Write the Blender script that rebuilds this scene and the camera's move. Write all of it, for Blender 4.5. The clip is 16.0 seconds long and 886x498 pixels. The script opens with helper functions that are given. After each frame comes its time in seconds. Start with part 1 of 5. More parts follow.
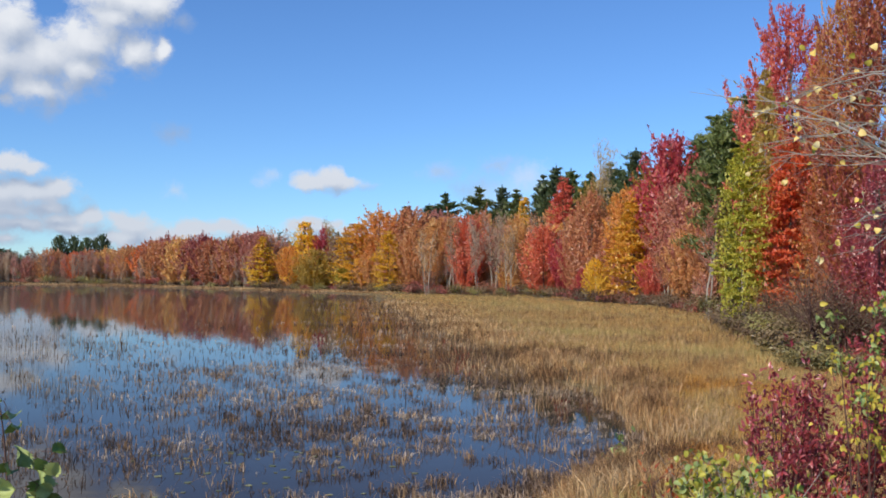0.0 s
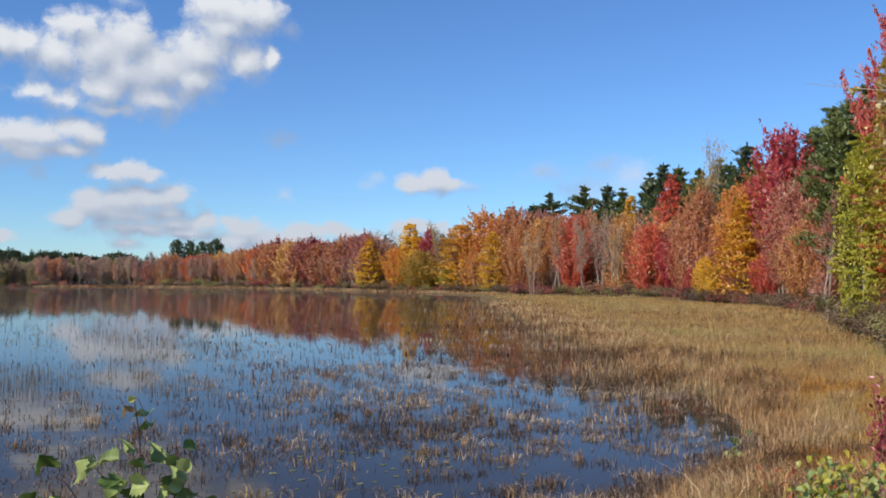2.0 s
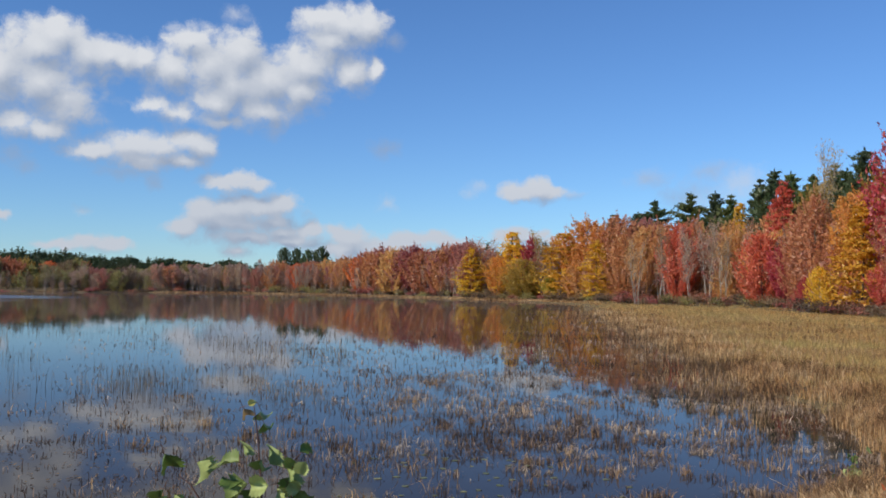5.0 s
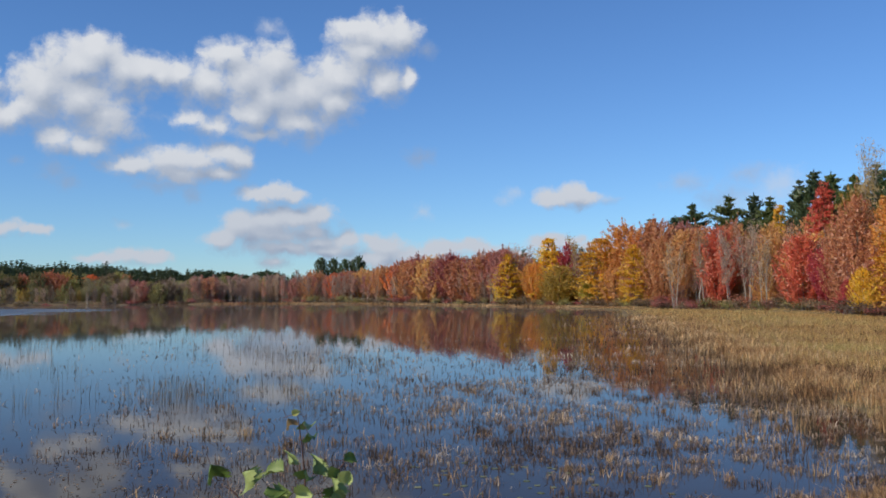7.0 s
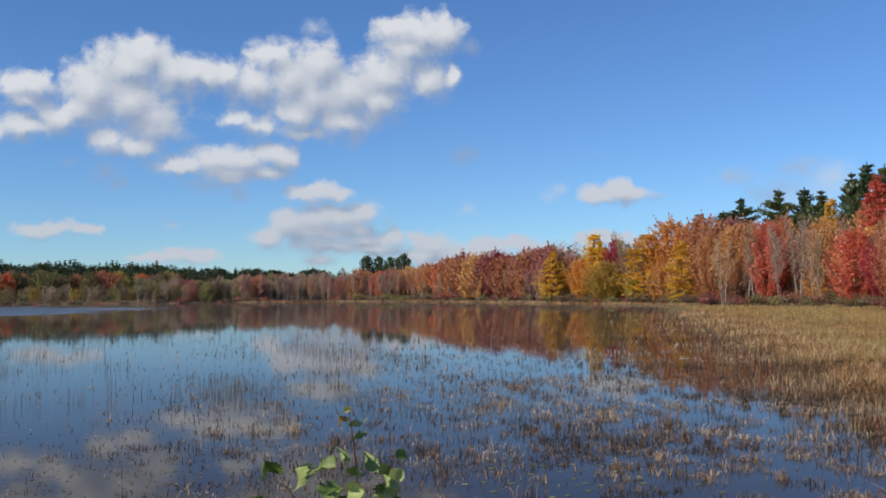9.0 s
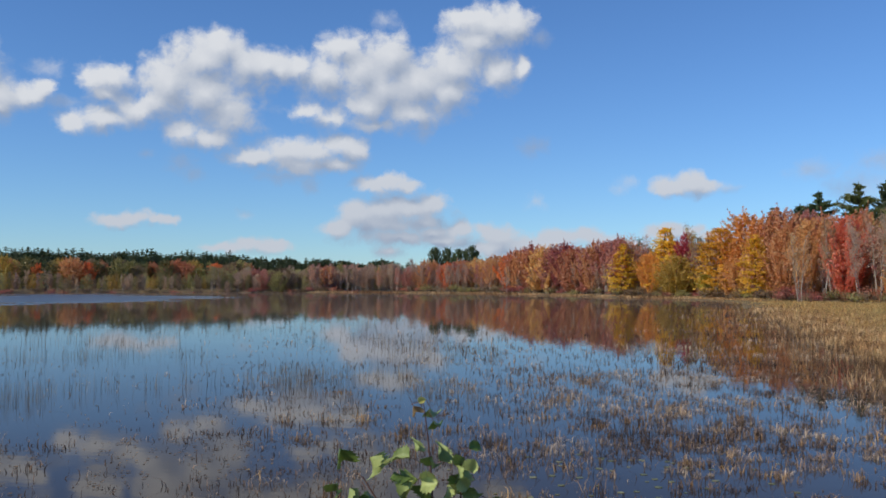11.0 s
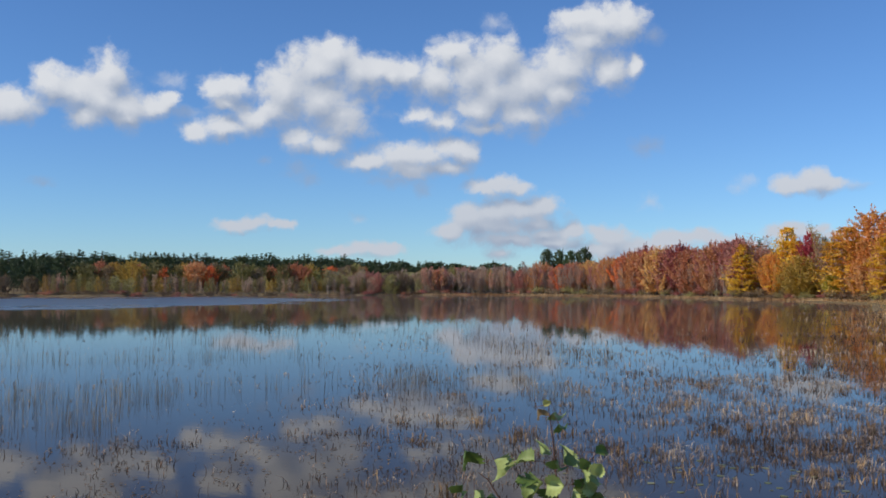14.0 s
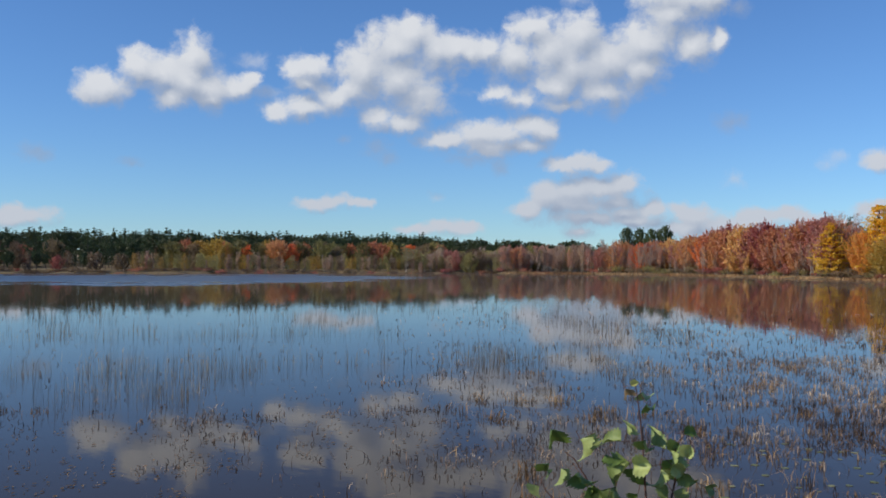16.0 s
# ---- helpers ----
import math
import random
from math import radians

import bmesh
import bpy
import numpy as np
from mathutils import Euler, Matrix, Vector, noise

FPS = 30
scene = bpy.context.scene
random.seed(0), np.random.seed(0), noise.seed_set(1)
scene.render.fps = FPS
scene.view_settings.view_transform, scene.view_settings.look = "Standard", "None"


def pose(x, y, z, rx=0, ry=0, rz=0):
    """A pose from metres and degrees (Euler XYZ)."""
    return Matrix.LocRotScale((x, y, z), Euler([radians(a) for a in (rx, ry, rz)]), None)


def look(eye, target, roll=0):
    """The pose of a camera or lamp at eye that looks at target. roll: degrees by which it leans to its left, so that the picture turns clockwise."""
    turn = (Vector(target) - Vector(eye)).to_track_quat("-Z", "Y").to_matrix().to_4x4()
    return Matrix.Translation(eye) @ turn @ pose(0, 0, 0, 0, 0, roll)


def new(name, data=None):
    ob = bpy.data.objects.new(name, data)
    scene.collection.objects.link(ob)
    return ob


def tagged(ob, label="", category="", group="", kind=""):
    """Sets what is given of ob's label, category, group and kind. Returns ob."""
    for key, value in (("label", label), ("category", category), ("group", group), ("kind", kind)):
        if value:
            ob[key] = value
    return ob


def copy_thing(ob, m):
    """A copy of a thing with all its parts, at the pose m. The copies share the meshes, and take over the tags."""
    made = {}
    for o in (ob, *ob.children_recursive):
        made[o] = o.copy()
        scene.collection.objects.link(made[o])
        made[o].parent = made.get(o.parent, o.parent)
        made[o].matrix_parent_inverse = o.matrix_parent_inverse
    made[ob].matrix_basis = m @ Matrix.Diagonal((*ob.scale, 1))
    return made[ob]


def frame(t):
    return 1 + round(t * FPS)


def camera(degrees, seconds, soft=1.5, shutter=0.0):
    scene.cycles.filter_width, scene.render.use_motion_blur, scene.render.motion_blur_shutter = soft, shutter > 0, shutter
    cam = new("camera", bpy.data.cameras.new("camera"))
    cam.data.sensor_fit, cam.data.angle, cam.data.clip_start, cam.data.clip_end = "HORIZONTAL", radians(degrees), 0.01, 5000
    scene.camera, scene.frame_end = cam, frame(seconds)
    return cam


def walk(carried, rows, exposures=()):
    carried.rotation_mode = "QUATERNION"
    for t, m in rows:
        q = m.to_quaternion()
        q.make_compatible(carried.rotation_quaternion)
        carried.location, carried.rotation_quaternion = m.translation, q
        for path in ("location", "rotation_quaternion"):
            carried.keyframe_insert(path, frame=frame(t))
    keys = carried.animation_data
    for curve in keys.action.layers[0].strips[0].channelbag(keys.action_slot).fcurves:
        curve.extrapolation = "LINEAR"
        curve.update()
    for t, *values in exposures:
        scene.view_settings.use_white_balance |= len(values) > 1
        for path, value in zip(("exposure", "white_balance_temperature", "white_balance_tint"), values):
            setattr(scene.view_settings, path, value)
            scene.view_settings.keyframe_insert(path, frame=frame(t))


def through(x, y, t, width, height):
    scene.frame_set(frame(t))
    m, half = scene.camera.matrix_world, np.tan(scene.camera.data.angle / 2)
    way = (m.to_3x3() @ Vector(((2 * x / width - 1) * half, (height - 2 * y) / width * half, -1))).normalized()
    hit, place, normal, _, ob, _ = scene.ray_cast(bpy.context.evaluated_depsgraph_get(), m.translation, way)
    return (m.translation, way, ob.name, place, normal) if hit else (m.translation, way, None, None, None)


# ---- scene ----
cam = camera(51.0, 16.0, soft=1.75)
PATH = [
    (0, pose(0.000, 0.000, 3.00, 91.77, 0, -0.00) @ pose(0, 0, 0, 0, 0, 0.80)),
    (0.5, pose(-0.008, -0.000, 3.00, 91.66, 0, 1.80) @ pose(0, 0, 0, 0, 0, 0.69)),
    (1, pose(-0.016, -0.001, 3.00, 91.51, 0, 3.68) @ pose(0, 0, 0, 0, 0, 0.55)),
    (1.5, pose(-0.022, -0.001, 3.00, 91.55, 0, 5.14) @ pose(0, 0, 0, 0, 0, 0.49)),
    (2, pose(-0.028, -0.002, 3.00, 91.74, 0, 6.44) @ pose(0, 0, 0, 0, 0, 0.39)),
    (2.5, pose(-0.033, -0.002, 3.00, 91.92, 0, 7.68) @ pose(0, 0, 0, 0, 0, 0.53)),
    (3, pose(-0.039, -0.003, 3.00, 92.16, 0, 9.08) @ pose(0, 0, 0, 0, 0, -0.01)),
    (3.5, pose(-0.045, -0.004, 3.00, 92.23, 0, 10.34) @ pose(0, 0, 0, 0, 0, -0.05)),
    (4, pose(-0.049, -0.005, 3.00, 92.19, 0, 11.32) @ pose(0, 0, 0, 0, 0, 0.28)),
    (6.5, pose(-0.062, -0.008, 3.00, 92.48, 0, 14.36) @ pose(0, 0, 0, 0, 0, 0.25)),
    (7, pose(-0.065, -0.008, 3.00, 92.66, 0, 14.95) @ pose(0, 0, 0, 0, 0, -0.15)),
    (7.5, pose(-0.067, -0.009, 3.00, 92.65, 0, 15.53) @ pose(0, 0, 0, 0, 0, -0.23)),
    (8, pose(-0.069, -0.010, 3.00, 92.55, 0, 16.13) @ pose(0, 0, 0, 0, 0, -0.40)),
    (10.5, pose(-0.089, -0.016, 3.00, 92.28, 0, 20.79) @ pose(0, 0, 0, 0, 0, 0.13)),
    (11, pose(-0.093, -0.018, 3.00, 92.02, 0, 21.93) @ pose(0, 0, 0, 0, 0, 0.22)),
    (11.5, pose(-0.099, -0.020, 3.00, 91.75, 0, 23.29) @ pose(0, 0, 0, 0, 0, 0.19)),
    (12, pose(-0.104, -0.023, 3.00, 91.67, 0, 24.61) @ pose(0, 0, 0, 0, 0, 0.22)),
    (12.5, pose(-0.109, -0.025, 3.00, 91.80, 0, 25.73) @ pose(0, 0, 0, 0, 0, 0.37)),
    (13, pose(-0.113, -0.027, 3.00, 92.12, 0, 26.75) @ pose(0, 0, 0, 0, 0, 0.02)),
    (13.5, pose(-0.117, -0.029, 3.00, 92.24, 0, 27.86) @ pose(0, 0, 0, 0, 0, -0.09)),
    (14, pose(-0.120, -0.031, 3.00, 92.15, 0, 28.81) @ pose(0, 0, 0, 0, 0, 0.05)),
    (14.5, pose(-0.124, -0.033, 3.00, 92.14, 0, 29.78) @ pose(0, 0, 0, 0, 0, 0.04)),
    (15, pose(-0.128, -0.035, 3.00, 91.82, 0, 30.87) @ pose(0, 0, 0, 0, 0, 0.10)),
    (15.5, pose(-0.133, -0.038, 3.00, 91.29, 0, 32.16) @ pose(0, 0, 0, 0, 0, -0.07)),
    (16, pose(-0.138, -0.042, 3.00, 90.80, 0, 33.61) @ pose(0, 0, 0, 0, 0, 0.25)),
]
walk(cam, PATH, [(0, -0.04), (2, -0.12), (4, -0.24), (9, -0.28), (16, -0.27)])

# ---- world and sun ----
SUN_AZ, SUN_EL = -138.0, 35.0
world = bpy.data.worlds.new("sky")
scene.world = world
world.use_nodes = True
wn, wl = world.node_tree.nodes, world.node_tree.links
wn.clear()


def wmath(op, a, b=None, c=None):
    n = wn.new("ShaderNodeMath")
    n.operation = op
    for i, v in enumerate((a, b, c)):
        if v is None:
            continue
        if isinstance(v, (int, float)):
            n.inputs[i].default_value = v
        else:
            wl.new(v, n.inputs[i])
    return n.outputs[0]


def wvec(op, a, b=None, c=None, out=0):
    n = wn.new("ShaderNodeVectorMath")
    n.operation = op
    for i, v in enumerate((a, b, c)):
        if v is None:
            continue
        if isinstance(v, tuple):
            n.inputs[i].default_value = v
        else:
            wl.new(v, n.inputs[i])
    return n.outputs[out]


def wrange(v, lo, hi, smooth=True):
    n = wn.new("ShaderNodeMapRange")
    n.interpolation_type = "SMOOTHSTEP" if smooth else "LINEAR"
    n.inputs["From Min"].default_value, n.inputs["From Max"].default_value = lo, hi
    wl.new(v, n.inputs["Value"])
    return n.outputs["Result"]


def wmix(f, a, b):
    n = wn.new("ShaderNodeMix")
    n.data_type = "RGBA"
    for i, v in ((0, f), (6, a), (7, b)):
        if isinstance(v, tuple):
            n.inputs[i].default_value = v
        elif isinstance(v, (int, float)):
            n.inputs[i].default_value = v
        else:
            wl.new(v, n.inputs[i])
    return n.outputs[2]


def wnoise(v, scale, detail, rough):
    n = wn.new("ShaderNodeTexNoise")
    n.inputs["Scale"].default_value, n.inputs["Detail"].default_value, n.inputs["Roughness"].default_value = scale, detail, rough
    wl.new(v, n.inputs["Vector"])
    return n.outputs[0]


# Cumulus clouds: each a call with lobes of (azimuth, elevation, half width, half height) in degrees.
LOBES, WISPS = [], []


def cloud(*lobes, thin=0.0):
    (WISPS if thin >= 0.35 else LOBES).extend((*lobe, thin) for lobe in lobes)


cloud((-53.8, 10.0, 1.4, 1.01), (-51.9, 11.4, 1.2, 0.90), (-50.7, 11.0, 1.5, 1.04), (-48.7, 12.0, 1.1, 1.25), (-49.1, 10.7, 2.0, 1.14), (-47.9, 10.2, 1.5, 1.05), (-49.9, 9.6, 1.0, 0.65), (-47.6, 9.6, 0.8, 0.46), (-46.3, 10.3, 0.9, 0.60), (-45.4, 10.8, 0.7, 0.53))
cloud((-44.5, 10.1, 1.0, 0.40), (-45.2, 12.0, 0.9, 0.47), thin=0.38)
cloud((-42.7, 11.5, 0.9, 0.95), (-41.9, 11.7, 1.4, 0.81), (-42.1, 10.7, 1.0, 0.51), thin=0.12)
cloud((-43.7, 9.0, 0.9, 0.54), (-42.1, 9.4, 1.5, 0.68), (-40.2, 10.0, 1.4, 0.82), (-39.4, 10.5, 1.0, 0.69))
cloud((-38.5, 11.7, 1.5, 1.55), (-36.5, 13.1, 1.9, 1.55), (-35.5, 13.9, 1.2, 1.04), (-34.1, 13.0, 1.7, 1.32), (-32.8, 13.0, 1.2, 0.97), (-36.5, 11.1, 2.1, 1.38), (-32.0, 12.7, 1.0, 0.87))
cloud((-35.1, 10.3, 1.7, 1.25), (-37.5, 8.8, 1.3, 0.76), (-36.3, 8.5, 1.5, 0.62), (-34.7, 9.5, 1.5, 0.76), thin=0.12)
cloud((-30.9, 12.9, 0.9, 0.87), (-20.1, 16.0, 1.7, 0.69), (-18.6, 12.8, 1.2, 1.23), (-28.1, 14.2, 1.4, 0.91), thin=0.1)
cloud((-29.2, 12.5, 1.7, 1.22), (-27.1, 12.9, 1.7, 1.57), (-25.3, 13.7, 1.6, 1.46), (-25.7, 11.8, 2.4, 1.74), (-23.6, 12.1, 2.1, 1.56), (-26.7, 10.7, 1.7, 0.87), (-23.9, 10.3, 1.7, 0.87), (-21.5, 13.1, 2.1, 1.38), (-21.7, 11.6, 1.6, 1.04), (-19.7, 14.7, 1.9, 1.45), (-19.0, 15.6, 1.5, 1.10), (-17.7, 15.6, 1.4, 1.03))
cloud((-28.8, 9.8, 1.5, 0.63), (-26.4, 9.6, 1.7, 0.56), (-30.2, 10.3, 1.4, 0.63), thin=0.28)
cloud((-17.0, 13.0, 0.5, 0.65))
cloud((-23.2, 9.1, 0.6, 0.62), (-16.4, 8.3, 0.9, 0.61), (-25.6, 15.8, 0.8, 0.49), (-16.0, 14.8, 0.6, 0.48), thin=0.42)
cloud((-33.4, 7.5, 1.6, 0.56), (-31.6, 7.9, 1.6, 0.70), (-29.7, 7.9, 1.4, 0.70), (-28.1, 8.3, 1.2, 0.70), (-27.4, 7.9, 0.9, 0.63))
cloud((-30.9, 7.0, 2.1, 0.63), (-28.5, 7.1, 1.3, 0.45), thin=0.1)
cloud((-32.0, 6.3, 1.3, 0.42), (-30.2, 5.8, 0.8, 0.63), (-37.8, 7.0, 0.9, 0.69), (-37.0, 6.3, 0.6, 0.48), thin=0.48)
cloud((-26.5, 5.9, 1.0, 0.49), (-25.3, 6.2, 1.0, 0.49), (-27.1, 4.1, 1.3, 0.84), (-25.7, 4.4, 1.6, 0.90), (-23.9, 4.5, 1.6, 0.90), (-22.5, 4.7, 1.1, 0.62), (-25.3, 3.5, 2.4, 0.63), (-28.5, 3.3, 1.1, 0.56))
cloud((-24.1, 6.0, 1.0, 0.45), (-23.1, 3.7, 1.4, 0.62), (-24.6, 2.7, 2.9, 0.49), thin=0.06)
cloud((-25.2, 1.9, 0.9, 0.42), (-22.6, 3.0, 1.0, 0.49), (-21.0, 3.2, 1.2, 0.48), (-18.5, 2.7, 1.6, 0.75), (-17.3, 2.1, 1.4, 0.68), (-19.1, 2.0, 2.1, 0.55), (-15.1, 2.6, 1.5, 0.61), (-13.6, 2.8, 1.3, 0.47), (-12.5, 2.6, 1.2, 0.40))
cloud((-21.7, 2.5, 1.7, 0.55), (-16.1, 2.0, 2.7, 0.61), (-11.2, 2.1, 2.0, 0.47), thin=0.1)
cloud((-8.7, 3.0, 1.4, 0.46), (-8.1, 3.3, 0.7, 0.39))
cloud((-7.1, 3.2, 1.0, 0.39), (-5.9, 2.7, 1.0, 0.39), thin=0.12)
cloud((-41.8, 3.6, 1.0, 0.41), (-40.5, 3.7, 1.2, 0.48), (-39.0, 3.6, 1.0, 0.31), (-33.7, 2.3, 1.1, 0.45))
cloud((-32.6, 2.1, 1.4, 0.38), (-35.4, 2.0, 1.1, 0.35), thin=0.06)
cloud((-52.2, 5.8, 0.8, 0.38), (-34.1, 4.0, 0.6, 0.35), (-39.7, 7.5, 0.5, 0.34), (-16.2, 4.9, 0.7, 0.54), (-11.2, 5.7, 0.5, 0.40), thin=0.55)
cloud((-8.1, 5.8, 1.1, 0.52), (-6.9, 6.0, 1.0, 0.65))
cloud((-6.0, 5.8, 0.9, 0.45), (-8.5, 5.5, 0.8, 0.33), thin=0.12)
cloud((-4.9, 5.6, 0.9, 0.29), (-10.6, 6.1, 0.7, 0.33), thin=0.45)
cloud((-57.4, 6.1, 1.0, 0.5), thin=0.4)
cloud((-58.3, 2.5, 2.2, 0.6))
cloud((-0.2, 6.5, 1.4, 0.6), (3.4, 6.9, 1.3, 0.6), thin=0.5)
cloud((2.2, 5.4, 1.6, 0.8), (5.0, 6.2, 1.5, 0.9), thin=0.35)

wtex = wn.new("ShaderNodeTexCoord").outputs["Generated"]
wsep = wn.new("ShaderNodeSeparateXYZ")
wl.new(wtex, wsep.inputs[0])
w_az = wmath("ARCTAN2", wsep.outputs[0], wsep.outputs[1])
w_el = wmath("ARCSINE", wsep.outputs[2])
wcomb = wn.new("ShaderNodeCombineXYZ")
wl.new(w_az, wcomb.inputs[0])
wl.new(w_el, wcomb.inputs[1])
wp = wcomb.outputs[0]
# edges are pushed about by turbulence before the lobes are met
warp = wn.new("ShaderNodeTexNoise")
warp.inputs["Scale"].default_value, warp.inputs["Detail"].default_value, warp.inputs["Roughness"].default_value = 40, 5, 0.6
wl.new(wp, warp.inputs["Vector"])
wq = wvec("MULTIPLY_ADD", wvec("SUBTRACT", warp.outputs["Color"], (0.5, 0.5, 0.5)), (0.02, 0.015, 0.0), wp)


def cloud_field(p, rows, swell):
    best = None
    for az, el, ra, re, thin in rows:
        ra, re = radians(ra) * swell, radians(re) * swell
        v = wvec("MULTIPLY_ADD", p, (1 / ra, 1 / re, 0), (-radians(az) / ra, -radians(el) / re, 0))
        d = wmath("ADD", wvec("LENGTH", v, out=1), thin)
        best = d if best is None else wmath("SMOOTH_MIN", best, d, 0.8)
    return best


def billow(p, scale):
    n = wn.new("ShaderNodeTexVoronoi")
    n.feature, n.voronoi_dimensions = "SMOOTH_F1", "2D"
    n.inputs["Scale"].default_value, n.inputs["Smoothness"].default_value = scale, 0.35
    wl.new(p, n.inputs["Vector"])
    return n.outputs["Distance"]


def density(p, q):
    """How thick the cloud is: lobes frayed by turbulence at many scales and heaped into rounded heads."""
    lobes = cloud_field(q, LOBES, 1.0)
    d = wmath("SUBTRACT", 1.42, lobes)
    d = wmath("MULTIPLY_ADD", billow(q, 58), -0.34, d)
    d = wmath("MULTIPLY_ADD", wmath("SUBTRACT", wnoise(q, 38, 10, 0.64), 0.5), 2.1, d)
    return d, lobes


dense, lobes_here = density(wp, wq)
toward = (-0.008, 0.016, 0.0)
shaded, lobes_there = density(wvec("ADD", wp, toward), wvec("ADD", wq, toward))
relief = wmath("MULTIPLY_ADD", wmath("SUBTRACT", lobes_there, lobes_here), 0.6, wmath("MULTIPLY", wmath("SUBTRACT", dense, shaded), 0.16))
lit = wmath("MULTIPLY", wrange(relief, -0.55, 0.66), wmath("MULTIPLY_ADD", wrange(w_el, 0.05, 0.21), 0.42, 0.58))
crisp, soft = wrange(dense, -0.12, 0.75), wrange(dense, -0.3, 0.95)
mask = wmath("MULTIPLY_ADD", wmath("SUBTRACT", crisp, soft), wrange(relief, -0.2, 0.2), soft)
haze = wmath("SUBTRACT", wmath("MULTIPLY_ADD", wnoise(wq, 60, 6, 0.65), 1.6, 0.35), cloud_field(wq, WISPS, 1.5))
mask = wmath("MAXIMUM", mask, wmath("MULTIPLY", wrange(haze, -0.3, 0.9), 0.55))
cloud_col = wmix(lit, (0.37, 0.45, 0.60, 1), (0.86, 0.885, 0.93, 1))
sky = wn.new("ShaderNodeTexSky")
sky.sky_type, sky.sun_disc = "NISHITA", False
sky.sun_elevation, sky.sun_rotation = radians(SUN_EL), radians(SUN_AZ)
sky.air_density, sky.dust_density, sky.ozone_density, sky.altitude = 1.0, 0.0, 1.5, 300
sky_col = wvec("MULTIPLY", sky.outputs[0], (0.066, 0.101, 0.151))
final = wmix(wmath("MULTIPLY", mask, 0.97), sky_col, cloud_col)
bg = wn.new("ShaderNodeBackground")
wl.new(final, bg.inputs["Color"])
wout = wn.new("ShaderNodeOutputWorld")
wl.new(bg.outputs[0], wout.inputs["Surface"])

sun_data = bpy.data.lights.new("sun", "SUN")
sun_data.energy, sun_data.angle, sun_data.color = 5.0, radians(0.53), (1.0, 0.90, 0.73)
sun = new("sun", sun_data)
sa, se = radians(SUN_AZ), radians(SUN_EL)
sun.matrix_world = look((200 * math.sin(sa) * math.cos(se), 200 * math.cos(sa) * math.cos(se), 200 * math.sin(se)), (0, 0, 0))


# ---- materials ----
class Nodes:
    """A material's node tree with short ways to add to it."""

    def __init__(self, name):
        self.mat = bpy.data.materials.new(name)
        self.mat.use_nodes = True
        self.n, self.l = self.mat.node_tree.nodes, self.mat.node_tree.links
        self.n.clear()
        self.out = self.n.new("ShaderNodeOutputMaterial")

    def add(self, kind, **values):
        node = self.n.new(kind)
        for key, value in values.items():
            self.plug(node, key.replace("_", " "), value)
        return node

    def plug(self, node, key, value):
        sock = node.inputs[key]
        if isinstance(value, bpy.types.NodeSocket):
            self.l.new(value, sock)
        else:
            sock.default_value = value

    def ramp(self, fac, *stops):
        node = self.n.new("ShaderNodeValToRGB")
        els = node.color_ramp.elements
        while len(els) < len(stops):
            els.new(0.5)
        for el, (pos, col) in zip(els, stops):
            el.position, el.color = pos, (*col, 1)
        self.l.new(fac, node.inputs[0])
        return node.outputs[0]

    def mix(self, fac, a, b, blend="MIX"):
        node = self.n.new("ShaderNodeMix")
        node.data_type, node.blend_type = "RGBA", blend
        for i, v in ((0, fac), (6, a), (7, b)):
            if isinstance(v, bpy.types.NodeSocket):
                self.l.new(v, node.inputs[i])
            else:
                node.inputs[i].default_value = (*v, 1) if isinstance(v, tuple) else v
        return node.outputs[2]

    def math(self, op, a, b=0.0):
        node = self.n.new("ShaderNodeMath")
        node.operation = op
        for i, v in enumerate((a, b)):
            if isinstance(v, bpy.types.NodeSocket):
                self.l.new(v, node.inputs[i])
            else:
                node.inputs[i].default_value = v
        return node.outputs[0]

    def noise(self, scale, detail=3.0, rough=0.5, coord="Object", squash=None):
        tc = self.n.new("ShaderNodeTexCoord").outputs[coord]
        if squash:
            mp = self.add("ShaderNodeMapping", Vector=tc, Scale=squash)
            tc = mp.outputs[0]
        return self.add("ShaderNodeTexNoise", Vector=tc, Scale=scale, Detail=detail, Roughness=rough).outputs[0]

    def island(self):
        return self.n.new("ShaderNodeNewGeometry").outputs["Random Per Island"]

    def done(self, shader):
        self.l.new(shader, self.out.inputs["Surface"])
        return self.mat


def leaf_material(name, a, b, c, through=0.42, gloss=0.05):
    """Leaves in three colours, mixed leaf by leaf and in patches, partly lit from behind."""
    m = Nodes(name)
    own = m.n.new("ShaderNodeObjectInfo").outputs["Random"]
    patch = m.noise(0.4, 2)
    f = m.math("ADD", m.math("MULTIPLY", m.island(), 0.4), m.math("MULTIPLY", m.math("ADD", m.math("ADD", patch, 0.12), m.math("MULTIPLY", own, 0.3)), 0.5))
    col = m.ramp(f, (0.2, a), (0.52, b), (0.85, c))
    hsv = m.add("ShaderNodeHueSaturation", Color=col, Saturation=1.0, Hue=m.math("ADD", 0.488, m.math("MULTIPLY", own, 0.024)), Value=m.math("ADD", 0.98, m.math("MULTIPLY", own, 0.26)))
    col = hsv.outputs[0]
    d = m.add("ShaderNodeBsdfDiffuse", Color=col)
    t = m.add("ShaderNodeBsdfTranslucent", Color=col)
    mx = m.add("ShaderNodeMixShader", Fac=through)
    m.l.new(d.outputs[0], mx.inputs[1])
    m.l.new(t.outputs[0], mx.inputs[2])
    g = m.add("ShaderNodeBsdfGlossy", Roughness=0.45)
    mg = m.add("ShaderNodeMixShader", Fac=gloss)
    m.l.new(mx.outputs[0], mg.inputs[1])
    m.l.new(g.outputs[0], mg.inputs[2])
    return m.done(mg.outputs[0])


